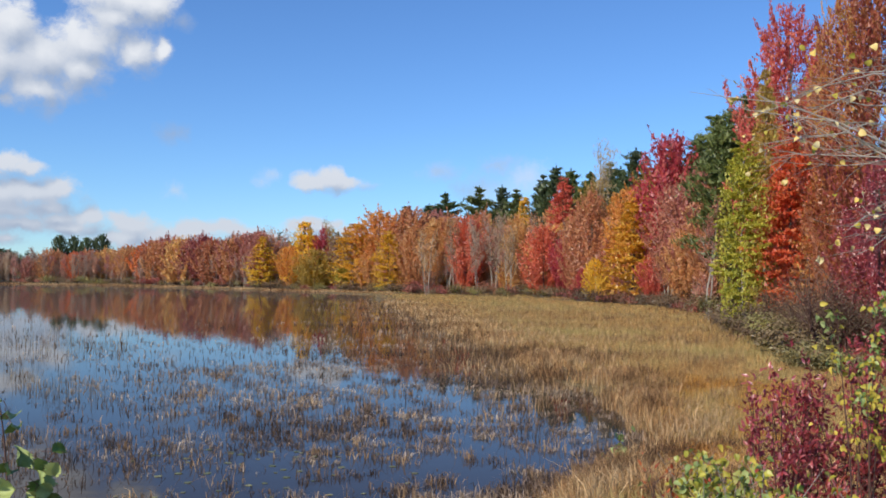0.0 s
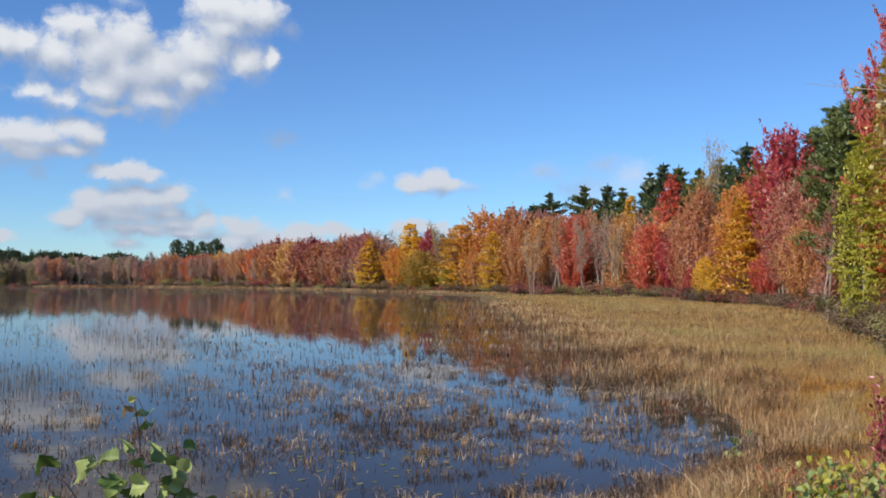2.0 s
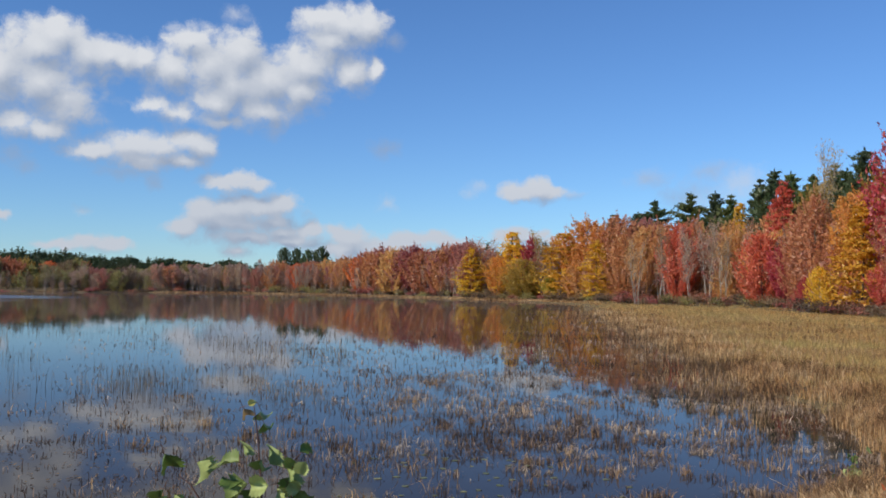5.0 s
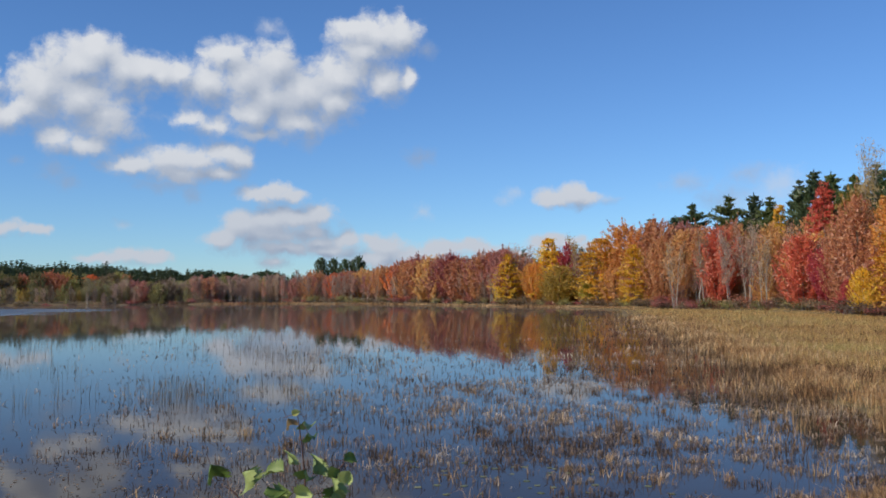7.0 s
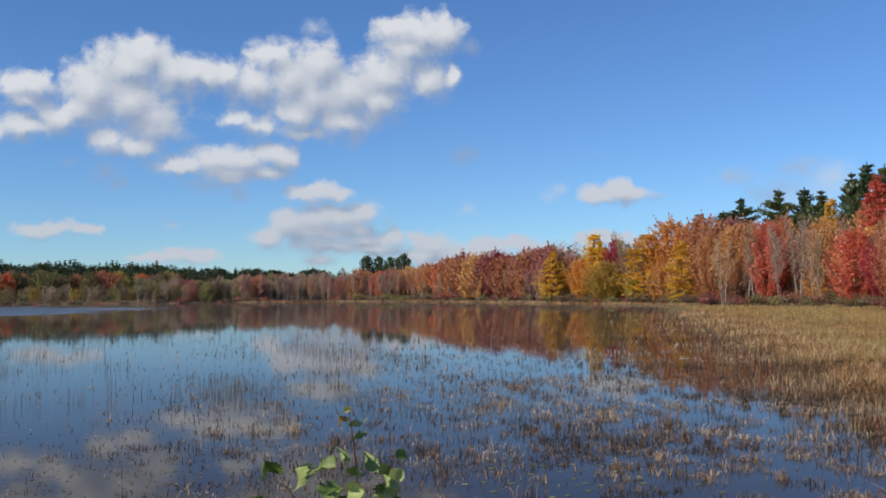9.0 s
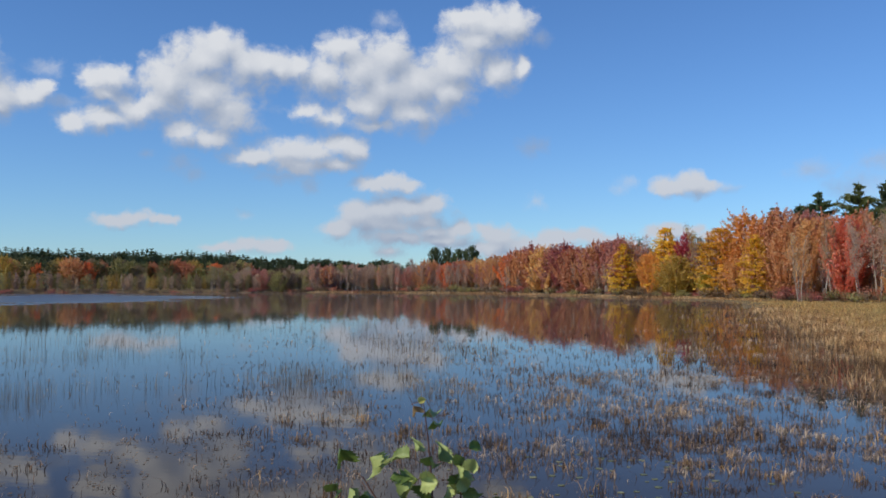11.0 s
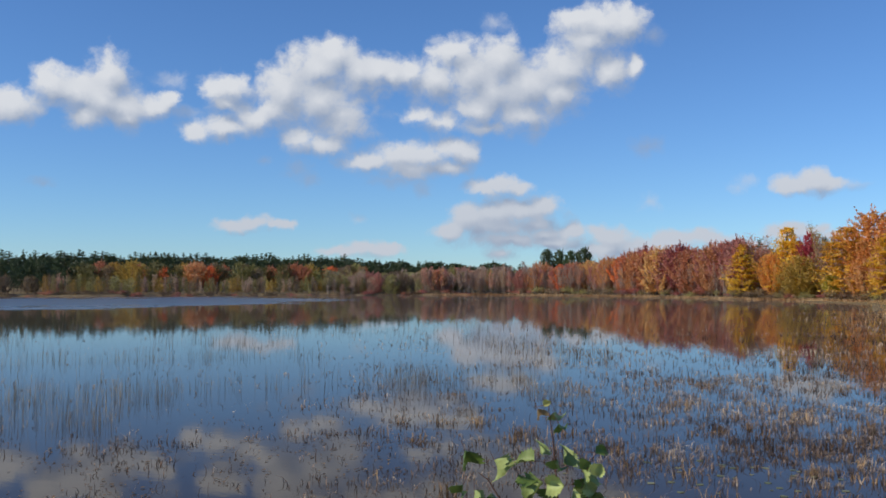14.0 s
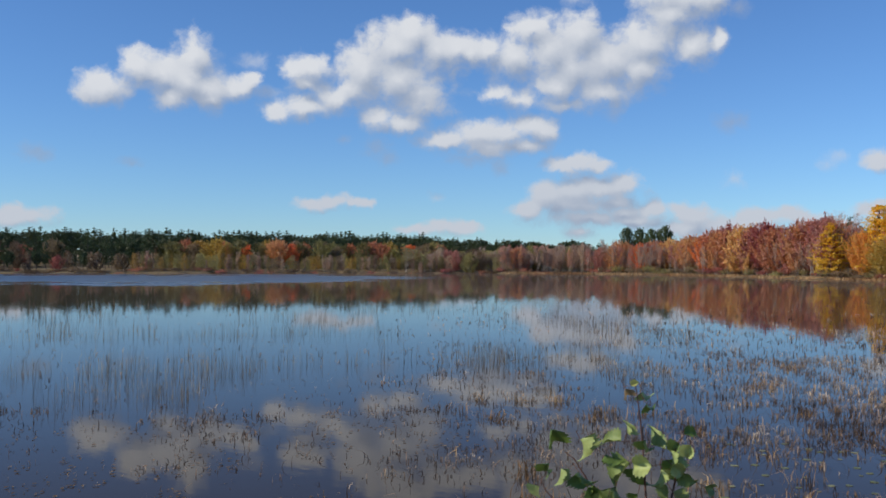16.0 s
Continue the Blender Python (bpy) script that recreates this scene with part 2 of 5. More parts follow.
def plain_material(name, a, b, scale, rough=0.85, bump=0.3, squash=None, island=0.0):
    m = Nodes(name)
    f = m.noise(scale, 6, 0.6, squash=squash)
    big = m.noise(scale * 0.13, 2)
    f = m.math("ADD", m.math("MULTIPLY", f, 0.6), m.math("MULTIPLY", big, 0.4))
    if island:
        f = m.math("ADD", m.math("MULTIPLY", f, 1 - island), m.math("MULTIPLY", m.island(), island))
    col = m.ramp(f, (0.3, a), (0.7, b))
    p = m.add("ShaderNodeBsdfPrincipled", Base_Color=col, Roughness=rough)
    if bump:
        bp = m.add("ShaderNodeBump", Strength=bump, Distance=0.03, Height=f)
        m.l.new(bp.outputs[0], p.inputs["Normal"])
    return m.done(p.outputs[0])


LEAF = {
    "crimson": leaf_material("crimson_leaf", (0.30, 0.03, 0.05), (0.52, 0.065, 0.08), (0.64, 0.17, 0.10)),
    "scarlet": leaf_material("scarlet_leaf", (0.48, 0.07, 0.045), (0.68, 0.14, 0.06), (0.72, 0.25, 0.07)),
    "coral": leaf_material("coral_leaf", (0.56, 0.10, 0.065), (0.72, 0.19, 0.10), (0.75, 0.30, 0.12)),
    "orange": leaf_material("orange_leaf", (0.50, 0.18, 0.06), (0.68, 0.28, 0.07), (0.74, 0.40, 0.09)),
    "peach": leaf_material("peach_leaf", (0.50, 0.23, 0.10), (0.66, 0.35, 0.13), (0.72, 0.47, 0.16)),
    "rust": leaf_material("rust_leaf", (0.42, 0.165, 0.095), (0.57, 0.25, 0.12), (0.64, 0.35, 0.14)),
    "rose": leaf_material("rose_leaf", (0.42, 0.165, 0.14), (0.53, 0.235, 0.18), (0.58, 0.33, 0.22)),
    "dust": leaf_material("dusty_leaf", (0.33, 0.215, 0.165), (0.44, 0.295, 0.215), (0.50, 0.37, 0.26)),
    # red and orange, darkened to carry the deep shade of the right-hand crowns
    "ember": leaf_material("shaded_ember_leaf", (0.24, 0.045, 0.045), (0.42, 0.13, 0.05), (0.60, 0.31, 0.07)),
    "moss": leaf_material("moss_leaf", (0.11, 0.12, 0.04), (0.20, 0.19, 0.065), (0.34, 0.27, 0.10)),
    "peat": leaf_material("peat_leaf", (0.075, 0.052, 0.034), (0.14, 0.095, 0.058), (0.21, 0.15, 0.085)),
    "maroon": leaf_material("maroon_leaf", (0.28, 0.085, 0.08), (0.42, 0.135, 0.11), (0.50, 0.21, 0.14)),
    "gold": leaf_material("gold_leaf", (0.50, 0.27, 0.03), (0.72, 0.42, 0.04), (0.78, 0.52, 0.07)),
    "yellow": leaf_material("yellow_leaf", (0.54, 0.32, 0.03), (0.76, 0.48, 0.035), (0.80, 0.60, 0.10)),
    "lime": leaf_material("lime_leaf", (0.24, 0.29, 0.035), (0.54, 0.53, 0.07), (0.76, 0.68, 0.12)),
    "olive": leaf_material("olive_leaf", (0.24, 0.18, 0.045), (0.44, 0.30, 0.06), (0.58, 0.38, 0.09)),
    "tan": leaf_material("tan_leaf", (0.26, 0.17, 0.08), (0.42, 0.27, 0.12), (0.50, 0.36, 0.16)),
    "grey": leaf_material("sparse_leaf", (0.32, 0.23, 0.17), (0.46, 0.31, 0.22), (0.54, 0.40, 0.27)),
    "brush": leaf_material("brush_leaf", (0.18, 0.155, 0.065), (0.30, 0.26, 0.10), (0.42, 0.37, 0.14)),
    # one pine needle twice: darkened towards cloud shade, then brightened as if sunlit
    "pine": leaf_material("pine_needle", (0.03, 0.048, 0.022), (0.055, 0.084, 0.035), (0.095, 0.128, 0.05), through=0.15),
    "sunlit_pine": leaf_material("sunlit_needle", (0.05, 0.075, 0.02), (0.10, 0.13, 0.035), (0.17, 0.19, 0.055), through=0.2),
    "umber": leaf_material("umber_leaf", (0.12, 0.083, 0.052), (0.22, 0.15, 0.088), (0.32, 0.23, 0.13)),
    "wine": leaf_material("wine_leaf", (0.15, 0.02, 0.03), (0.36, 0.045, 0.055), (0.50, 0.12, 0.08), through=0.3, gloss=0.1),
}
BARK = plain_material("dark_bark", (0.045, 0.035, 0.028), (0.16, 0.13, 0.10), 3.0, squash=(1, 1, 0.25))
PALE_BARK = plain_material("pale_bark", (0.20, 0.17, 0.14), (0.50, 0.46, 0.40), 2.0, squash=(1, 1, 0.4))
TWIG = plain_material("grey_twig", (0.13, 0.11, 0.10), (0.36, 0.33, 0.30), 5.0, bump=0)
STEM = plain_material("red_brown_stem", (0.05, 0.02, 0.018), (0.14, 0.07, 0.05), 20.0, bump=0)


def grass_material(name, a, b, c, d):
    m = Nodes(name)
    big = m.noise(0.13, 4, 0.6, squash=(0.45, 1.2, 1))
    mid = m.noise(0.8, 3)
    f = m.math("ADD", m.math("MULTIPLY", big, 0.6), m.math("MULTIPLY", mid, 0.4))
    own = m.island()
    f = m.math("ADD", m.math("MULTIPLY", f, 0.9), m.math("MULTIPLY", own, 0.1))
    col = m.ramp(f, (0.41, a), (0.46, b), (0.51, c), (0.56, d))
    tone = m.math("ADD", 0.38, m.math("MULTIPLY", m.math("FRACT", m.math("MULTIPLY", own, 37.0)), 1.2))
    col = m.add("ShaderNodeHueSaturation", Color=col, Value=tone).outputs[0]
    df = m.add("ShaderNodeBsdfDiffuse", Color=col)
    t = m.add("ShaderNodeBsdfTranslucent", Color=col)
    mx = m.add("ShaderNodeMixShader", Fac=0.3)
    m.l.new(df.outputs[0], mx.inputs[1])
    m.l.new(t.outputs[0], mx.inputs[2])
    return m.done(mx.outputs[0])


SEDGE = grass_material("sedge", (0.33, 0.18, 0.08), (0.54, 0.31, 0.11), (0.58, 0.40, 0.18), (0.43, 0.35, 0.14))
REED = grass_material("reed", (0.07, 0.052, 0.045), (0.18, 0.125, 0.095), (0.31, 0.22, 0.16), (0.50, 0.40, 0.30))
STALK = grass_material("dry_stalk", (0.12, 0.07, 0.045), (0.32, 0.18, 0.09), (0.50, 0.30, 0.14), (0.64, 0.46, 0.26))
BROWN = grass_material("brown_stalk", (0.10, 0.065, 0.042), (0.21, 0.13, 0.072), (0.37, 0.23, 0.12), (0.54, 0.37, 0.20))
FLUSH = grass_material("orange_sedge", (0.40, 0.17, 0.04), (0.58, 0.28, 0.06), (0.64, 0.36, 0.09), (0.46, 0.30, 0.09))
RUSH = grass_material("rush", (0.08, 0.07, 0.05), (0.17, 0.14, 0.10), (0.26, 0.22, 0.16), (0.40, 0.34, 0.24))

# water: a dark, peaty mirror, ruffled in one long patch by a breath of wind
m = Nodes("lake_water")
ripple = m.noise(1.3, 2, 0.5, squash=(1, 2.2, 1))
fine = m.noise(7.0, 2, 0.5)
h = m.math("ADD", ripple, m.math("MULTIPLY", fine, 0.25))
bump = m.add("ShaderNodeBump", Strength=0.05, Distance=0.02, Height=h)
sep = m.add("ShaderNodeSeparateXYZ", Vector=m.n.new("ShaderNodeTexCoord").outputs["Object"])
way = m.math("ARCTAN2", sep.outputs[0], sep.outputs[1])
reach = m.math("SQRT", m.math("ADD", m.math("POWER", sep.outputs[0], 2.0), m.math("POWER", sep.outputs[1], 2.0)))
streak = m.noise(0.045, 4, 0.6)
wide = m.add("ShaderNodeMapRange", Value=way, From_Min=-0.52, From_Max=-0.78)
deep = m.math("SUBTRACT", 1.0, m.math("ABSOLUTE", m.math("DIVIDE", m.math("SUBTRACT", reach, 172.0), 62.0)))
ruffle = m.add("ShaderNodeMapRange", Value=m.math("MULTIPLY", m.math("ADD", deep, m.math("MULTIPLY", m.math("SUBTRACT", streak, 0.5), 2.0)), wide.outputs[0]), From_Min=0.25, From_Max=0.45, To_Min=0.03, To_Max=0.3)
sheen = m.add("ShaderNodeMapRange", Value=ruffle.outputs[0], From_Min=0.03, From_Max=0.3, To_Min=0.11, To_Max=1.0)
p = m.add("ShaderNodeBsdfPrincipled", Base_Color=(0.031, 0.022, 0.015, 1), Roughness=ruffle.outputs[0], IOR=1.333, Specular_IOR_Level=sheen.outputs[0], Normal=bump.outputs[0])
film = m.noise(0.25, 4, 0.6)
calm = m.add("ShaderNodeMapRange", Value=ruffle.outputs[0], From_Min=0.3, From_Max=0.03)
weedy = m.add("ShaderNodeMapRange", Value=reach, From_Min=50.0, From_Max=150.0)
silt = m.add("ShaderNodeBsdfDiffuse", Color=(0.20, 0.145, 0.115, 1))
skin = m.add("ShaderNodeMixShader", Fac=m.math("ADD", m.math("MULTIPLY", m.math("MULTIPLY", weedy.outputs[0], 0.16), calm.outputs[0]), m.math("MULTIPLY", film, 0.09)))
m.l.new(p.outputs[0], skin.inputs[1])
m.l.new(silt.outputs[0], skin.inputs[2])
WATER = m.done(skin.outputs[0])

m = Nodes("marsh_soil")
f = m.noise(0.9, 6, 0.65)
g = m.noise(0.06, 3)
col = m.mix(g, m.ramp(f, (0.3, (0.05, 0.035, 0.02)), (0.7, (0.17, 0.11, 0.05))), m.ramp(f, (0.3, (0.10, 0.075, 0.03)), (0.7, (0.26, 0.20, 0.09))))
bump = m.add("ShaderNodeBump", Strength=0.6, Distance=0.1, Height=f)
p = m.add("ShaderNodeBsdfPrincipled", Base_Color=col, Roughness=0.95, Normal=bump.outputs[0])
SOIL = m.done(p.outputs[0])


# ---- plan of the lake: radius by azimuth (degrees to the right of the first view) ----
SHORE_AZ = (-180, -95, -75, -60, -50, -40, -33, -26, -20, -13, -10, -6, -3, 0.6, 3.4, 5.8, 9.2, 12.6, 15.5, 17, 19, 23, 26, 35, 60, 180)
SHORE_R = (9, 9, 120, 235, 238, 248, 250, 255, 240, 206, 192, 178, 163, 155, 150, 138, 120, 106, 88, 64, 54, 46, 41, 34, 12, 9)
MARSH_AZ = (-180, -26, -20, -13, -8, -5, -4, -2.5, 0, 2.4, 5.9, 9.3, 12, 14, 18, 60, 180)
MARSH_R = (400, 400, 234, 200, 176, 148, 118, 82, 56, 40, 29, 23, 19, 14, 9, 6, 6)
BANK_AZ = (-180, -120, -60, 0, 4, 6, 8, 12, 16, 180)
BANK_R = (30, 9, 7, 7.5, 9, 11.5, 13.6, 15.8, 17, 30)


def lerp(x, xs, ys):
    return np.interp(x, xs, ys)


def smooth(v):
    v = np.clip(v, 0, 1)
    return v * v * (3 - 2 * v)


def ground_z(x, y):
    d = np.hypot(x, y)
    az = np.degrees(np.arctan2(x, y))
    shore, marsh, bank = lerp(az, SHORE_AZ, SHORE_R), lerp(az, MARSH_AZ, MARSH_R), lerp(az, BANK_AZ, BANK_R)
    wob = np.sin(x * 0.33 + 2 * np.sin(y * 0.11)) * np.sin(y * 0.21 + 1.3 * np.sin(x * 0.23)) * 0.09 * np.minimum(d, 90)
    wob = wob + np.sin(x * 1.1 + y * 0.5) * np.sin(y * 0.9 - x * 0.4) * 0.6
    z = -0.7 + 0.78 * smooth((d + wob - marsh) / (0.06 * marsh + 2) + 0.5)
    z = np.maximum(z, -0.7 + 1.05 * smooth((d + wob - shore) / 8 + 0.6) + np.clip((d - shore - 3) * 0.04, 0, 7))
    near = -0.7 + 0.85 * smooth((bank - d + wob * 0.4) / 2.5 + 0.3) + 1.25 * smooth((bank - d) / np.maximum(bank - 1.0, 1))
    return np.maximum(z, near)


def polar(az, d):
    a = radians(az)
    return d * math.sin(a), d * math.cos(a)


# ---- mesh builders ----
def mesh_object(name, verts, faces, material, parent=None, label=""):
    me = bpy.data.meshes.new(name)
    me.from_pydata(np.asarray(verts).tolist(), [], np.asarray(faces).tolist() if isinstance(faces, np.ndarray) else faces)
    me.materials.append(material)
    me.update()
    ob = new(name, me)
    ob.parent = parent
    if label:
        tagged(ob, label)
    return ob


def tube(V, F, pts, radii, sides=5):
    """Adds a tapered tube along pts to the lists V, F."""
    base = len(V)
    n = len(pts)
    for i, (p, r) in enumerate(zip(pts, radii)):
        p = Vector(p)
        ahead = (Vector(pts[min(i + 1, n - 1)]) - Vector(pts[max(i - 1, 0)])).normalized()
        side = ahead.cross(Vector((0.31, 0.95, 0.05))).normalized()
        up = side.cross(ahead)
        for k in range(sides):
            a = 2 * math.pi * k / sides
            V.append(tuple(p + side * (r * math.cos(a)) + up * (r * math.sin(a))))
    for i in range(n - 1):
        for k in range(sides):
            a, b = base + i * sides + k, base + i * sides + (k + 1) % sides
            F.append((a, b, b + sides, a + sides))
    F.append(tuple(base + (n - 1) * sides + k for k in range(sides)))


def leaf_cards(rng, centres, size, outward, spread=0.6, slim=0.62, fold=0.25, grain=None):
    """One bent four-sided leaf spray for each centre."""
    n = len(centres)
    nrm = outward + rng.normal(0, spread, (n, 3))
    nrm /= np.linalg.norm(nrm, axis=1, keepdims=True) + 1e-9
    along = rng.normal(0, 1, (n, 3))
    if grain is not None:
        along = np.cross(nrm, grain + 0.45 * along)
    u = np.cross(nrm, along)
    u /= np.linalg.norm(u, axis=1, keepdims=True) + 1e-9
    v = np.cross(nrm, u)
    s = (size * rng.uniform(0.6, 1.35, n))[:, None]
    quad = np.stack([centres + u * s, centres + v * s * slim + nrm * s * fold, centres - u * s, centres - v * s * slim + nrm * s * fold], 1)
    return quad.reshape(-1, 3), np.arange(4 * n).reshape(n, 4)


def unit(v):
    return v / (np.linalg.norm(v, axis=1, keepdims=True) + 1e-9)


def sprays(rng, centres, size, outward, grain, spread=0.6, slim=0.5):
    """One slim three-cornered leaf spray for each centre, drawn out along its twig."""
    n = len(centres)
    nrm = unit(outward + rng.normal(0, spread, (n, 3)))
    u = unit(grain + rng.normal(0, 0.5, (n, 3)))
    v = unit(np.cross(nrm, u))
    s = (size * rng.uniform(0.6, 1.4, n))[:, None]
    tri = np.stack([centres + u * s, centres - u * s * 0.75 + v * s * slim, centres - u * s * 0.75 - v * s * slim], 1)
    return tri.reshape(-1, 3), np.arange(3 * n).reshape(n, 3)


def broadleaf(rng, H, W, base, count, leaf, plumes, pointed=1.0, low=0.0, tiers=0):
    """Trunk lists and crown arrays of a broadleaved tree, foot at the origin: many fine plumes of leaves that sweep out and up to an
    uneven egg-shaped outline, over a looser filling; with tiers, the boughs lie level in storeys."""
    V, F = [], []
    lean = rng.normal(0, 0.02, 2)
    n = 7
    stem = [(lean[0] * H * i / n + rng.normal(0, 0.06), lean[1] * H * i / n + rng.normal(0, 0.06), H * 0.9 * i / n - (0.3 if i == 0 else 0)) for i in range(n + 1)]
    rad = [0.011 * H * (1 - 0.85 * i / n) for i in range(n + 1)]
    tube(V, F, stem, rad, 5)
    p1, p2, p3 = rng.uniform(0, 6.28, 3)

    def reach(q, a):
        if tiers:
            r = W / 2 * (np.clip(1.45 - q, 0.35, 0.8) if tiers > 9 else np.clip(1.3 - 1.05 * q, 0.22, 0.9))
        else:
            r = W / 2 * np.maximum(0.16, np.sin(np.pi * np.minimum(1, (q * (1 - low) + low) ** (1.05 * pointed))) ** 0.55)
        return r * (1 + 0.13 * np.sin(2 * a + p1 + 4 * q) + 0.1 * np.sin(3 * a + p2 - 8 * q) + 0.08 * np.sin(a + p3 + 15 * q))

    k = np.arange(plumes)
    q = ((k + rng.uniform(0, 1, plumes)) / plumes) ** 0.8
    a = k * 2.4 + rng.uniform(-0.5, 0.5, plumes)
    if tiers:
        q = np.clip((np.floor(q * tiers) + 0.5 + rng.normal(0, 0.34, plumes)) / tiers, 0, 1)
    r = reach(q, a) * (0.42 + 0.7 * rng.uniform(0, 1, plumes) ** 0.7)
    z = H * (base + (0.97 - base) * q) + rng.normal(0, 0.012, plumes) * H
    drop = r * rng.uniform(-0.25, 0.3, plumes) if tiers else r * rng.uniform(0.7, 1.5, plumes) + rng.uniform(0.03, 0.09, plumes) * H
    way2 = np.stack([np.cos(a), np.sin(a)], 1)
    inner = rng.uniform(0.05, 0.15 if tiers else 0.5, plumes)
    tip = np.column_stack([way2 * r[:, None] + lean * z[:, None], z])
    foot = np.column_stack([way2 * (r * inner)[:, None] + lean * z[:, None], np.maximum(0.05 * H, z - drop)])
    girth = W * rng.uniform(0.03, 0.064, plumes) * (1.35 if tiers else 1.0)
    # leading shoots that stand clear of the outline
    extra = rng.integers(plumes // 3, plumes, plumes // 5)
    step = unit(tip[extra] - foot[extra])
    foot = np.concatenate([foot, tip[extra] - step * 0.06 * W])
    tip = np.concatenate([tip, tip[extra] + step * (W * rng.uniform(0.03, 0.14, len(extra)))[:, None] + np.array([0, 0, 0.02 * W])])
    girth = np.concatenate([girth, np.full(len(extra), 0.016 * W)])
    for i in range(0, plumes, 3 if plumes > 60 else 2):
        root = (lean[0] * foot[i, 2], lean[1] * foot[i, 2], foot[i, 2] * 0.92)
        tube(V, F, [root, tuple(foot[i]), tuple(foot[i] * 0.15 + tip[i] * 0.85)], [0.0032 * H, 0.0022 * H, 0.0006 * H], 3)
    run = np.linalg.norm(tip - foot, axis=1)
    weight = girth * (run + girth)
    fill = int(count * (0.16 if tiers else 0.1))
    which = rng.choice(len(tip), count - fill, p=weight / weight.sum())
    s = 1.03 - 0.85 * rng.uniform(0, 1, len(which)) ** 1.15
    way = unit(tip - foot)
    thick = girth[which] * (1.15 - np.clip(s, 0, 1)) ** 0.45
    flat = np.array([1, 1, 0.35 if tiers else 1.0])
    pts = foot[which] + (tip - foot)[which] * s[:, None] + rng.normal(0, 0.55, (len(which), 3)) * thick[:, None] * flat
    fq, fa = rng.uniform(0, 0.96, fill), rng.uniform(0, 2 * np.pi, fill)
    fr = reach(fq, fa) * rng.uniform(0.3, 0.93, fill) ** 0.5
    fz = H * (base + (0.95 - base) * fq)
    pts = np.concatenate([pts, np.column_stack([fr * np.cos(fa) + lean[0] * fz, fr * np.sin(fa) + lean[1] * fz, fz])])
    grain = np.concatenate([way[which], unit(np.column_stack([np.cos(fa), np.sin(fa), np.full(fill, 1.3)]))])
    out = pts - np.stack([lean[0] * pts[:, 2], lean[1] * pts[:, 2], np.full(count, H * (base + 0.3))], 1)
    face = unit(out * np.array([1, 1, 0.55])) * 0.85 + np.array([0, 0, 0.75 if tiers else 0.3])
    size = leaf * np.concatenate([np.where(s < 0.5, 1.35, 1.0), np.full(fill, 1.2)])
    cv, cf = sprays(rng, pts, size, face, grain, spread=0.32, slim=0.52)
    return V, F, cv, cf


def bare_tree(rng, H, W, count, leaf, limbs=20, twigs=5):
    """A tree that has dropped most of its leaves: trunks, upswept limbs and twigs, with a few leaves left."""
    V, F, tips = [], [], []
    for s in range(rng.integers(2, 4)):
        bx, by = rng.normal(0, W * 0.07, 2)
        tx, ty = rng.normal(0, W * 0.16, 2)
        stem = [Vector((bx + (tx) * (i / 5) + rng.normal(0, 0.08), by + ty * (i / 5) + rng.normal(0, 0.08), H * rng.uniform(0.9, 1.0) * i / 5 - (0.3 if i == 0 else 0))) for i in range(6)]
        tube(V, F, stem, [0.008 * H * (1 - 0.16 * i) for i in range(6)], 5)
        for b in range(limbs):
            k = rng.uniform(1.2, 4.9)
            j = int(k)
            foot = stem[j].lerp(stem[min(j + 1, 5)], k - j)
            a = rng.uniform(0, 6.28)
            L = W * 0.42 * rng.uniform(0.5, 1) * (1.15 - k / 6)
            end = foot + Vector((L * math.cos(a), L * math.sin(a), L * rng.uniform(0.9, 2.0)))
            tube(V, F, [foot, foot.lerp(end, 0.5) - Vector((0, 0, 0.08 * L)), end], [0.0028 * H, 0.0017 * H, 0.0006 * H], 3)
            for w in range(twigs):
                p = foot.lerp(end, rng.uniform(0.35, 1))
                e = p + Vector((rng.normal(0, 0.3 * L), rng.normal(0, 0.3 * L), abs(rng.normal(0.5 * L, 0.2 * L))))
                tube(V, F, [p, e], [0.0012 * H, 0.0004 * H], 3)
                tips += [p, e]
    tips = np.array([tuple(t) for t in tips])
    pts = tips[rng.integers(0, len(tips), count)] + rng.normal(0, 0.3, (count, 3))
    cv, cf = sprays(rng, pts, leaf, np.tile([0, 0, 0.5], (count, 1)), np.tile([0, 0, 1.0], (count, 1)))
    return V, F, cv, cf


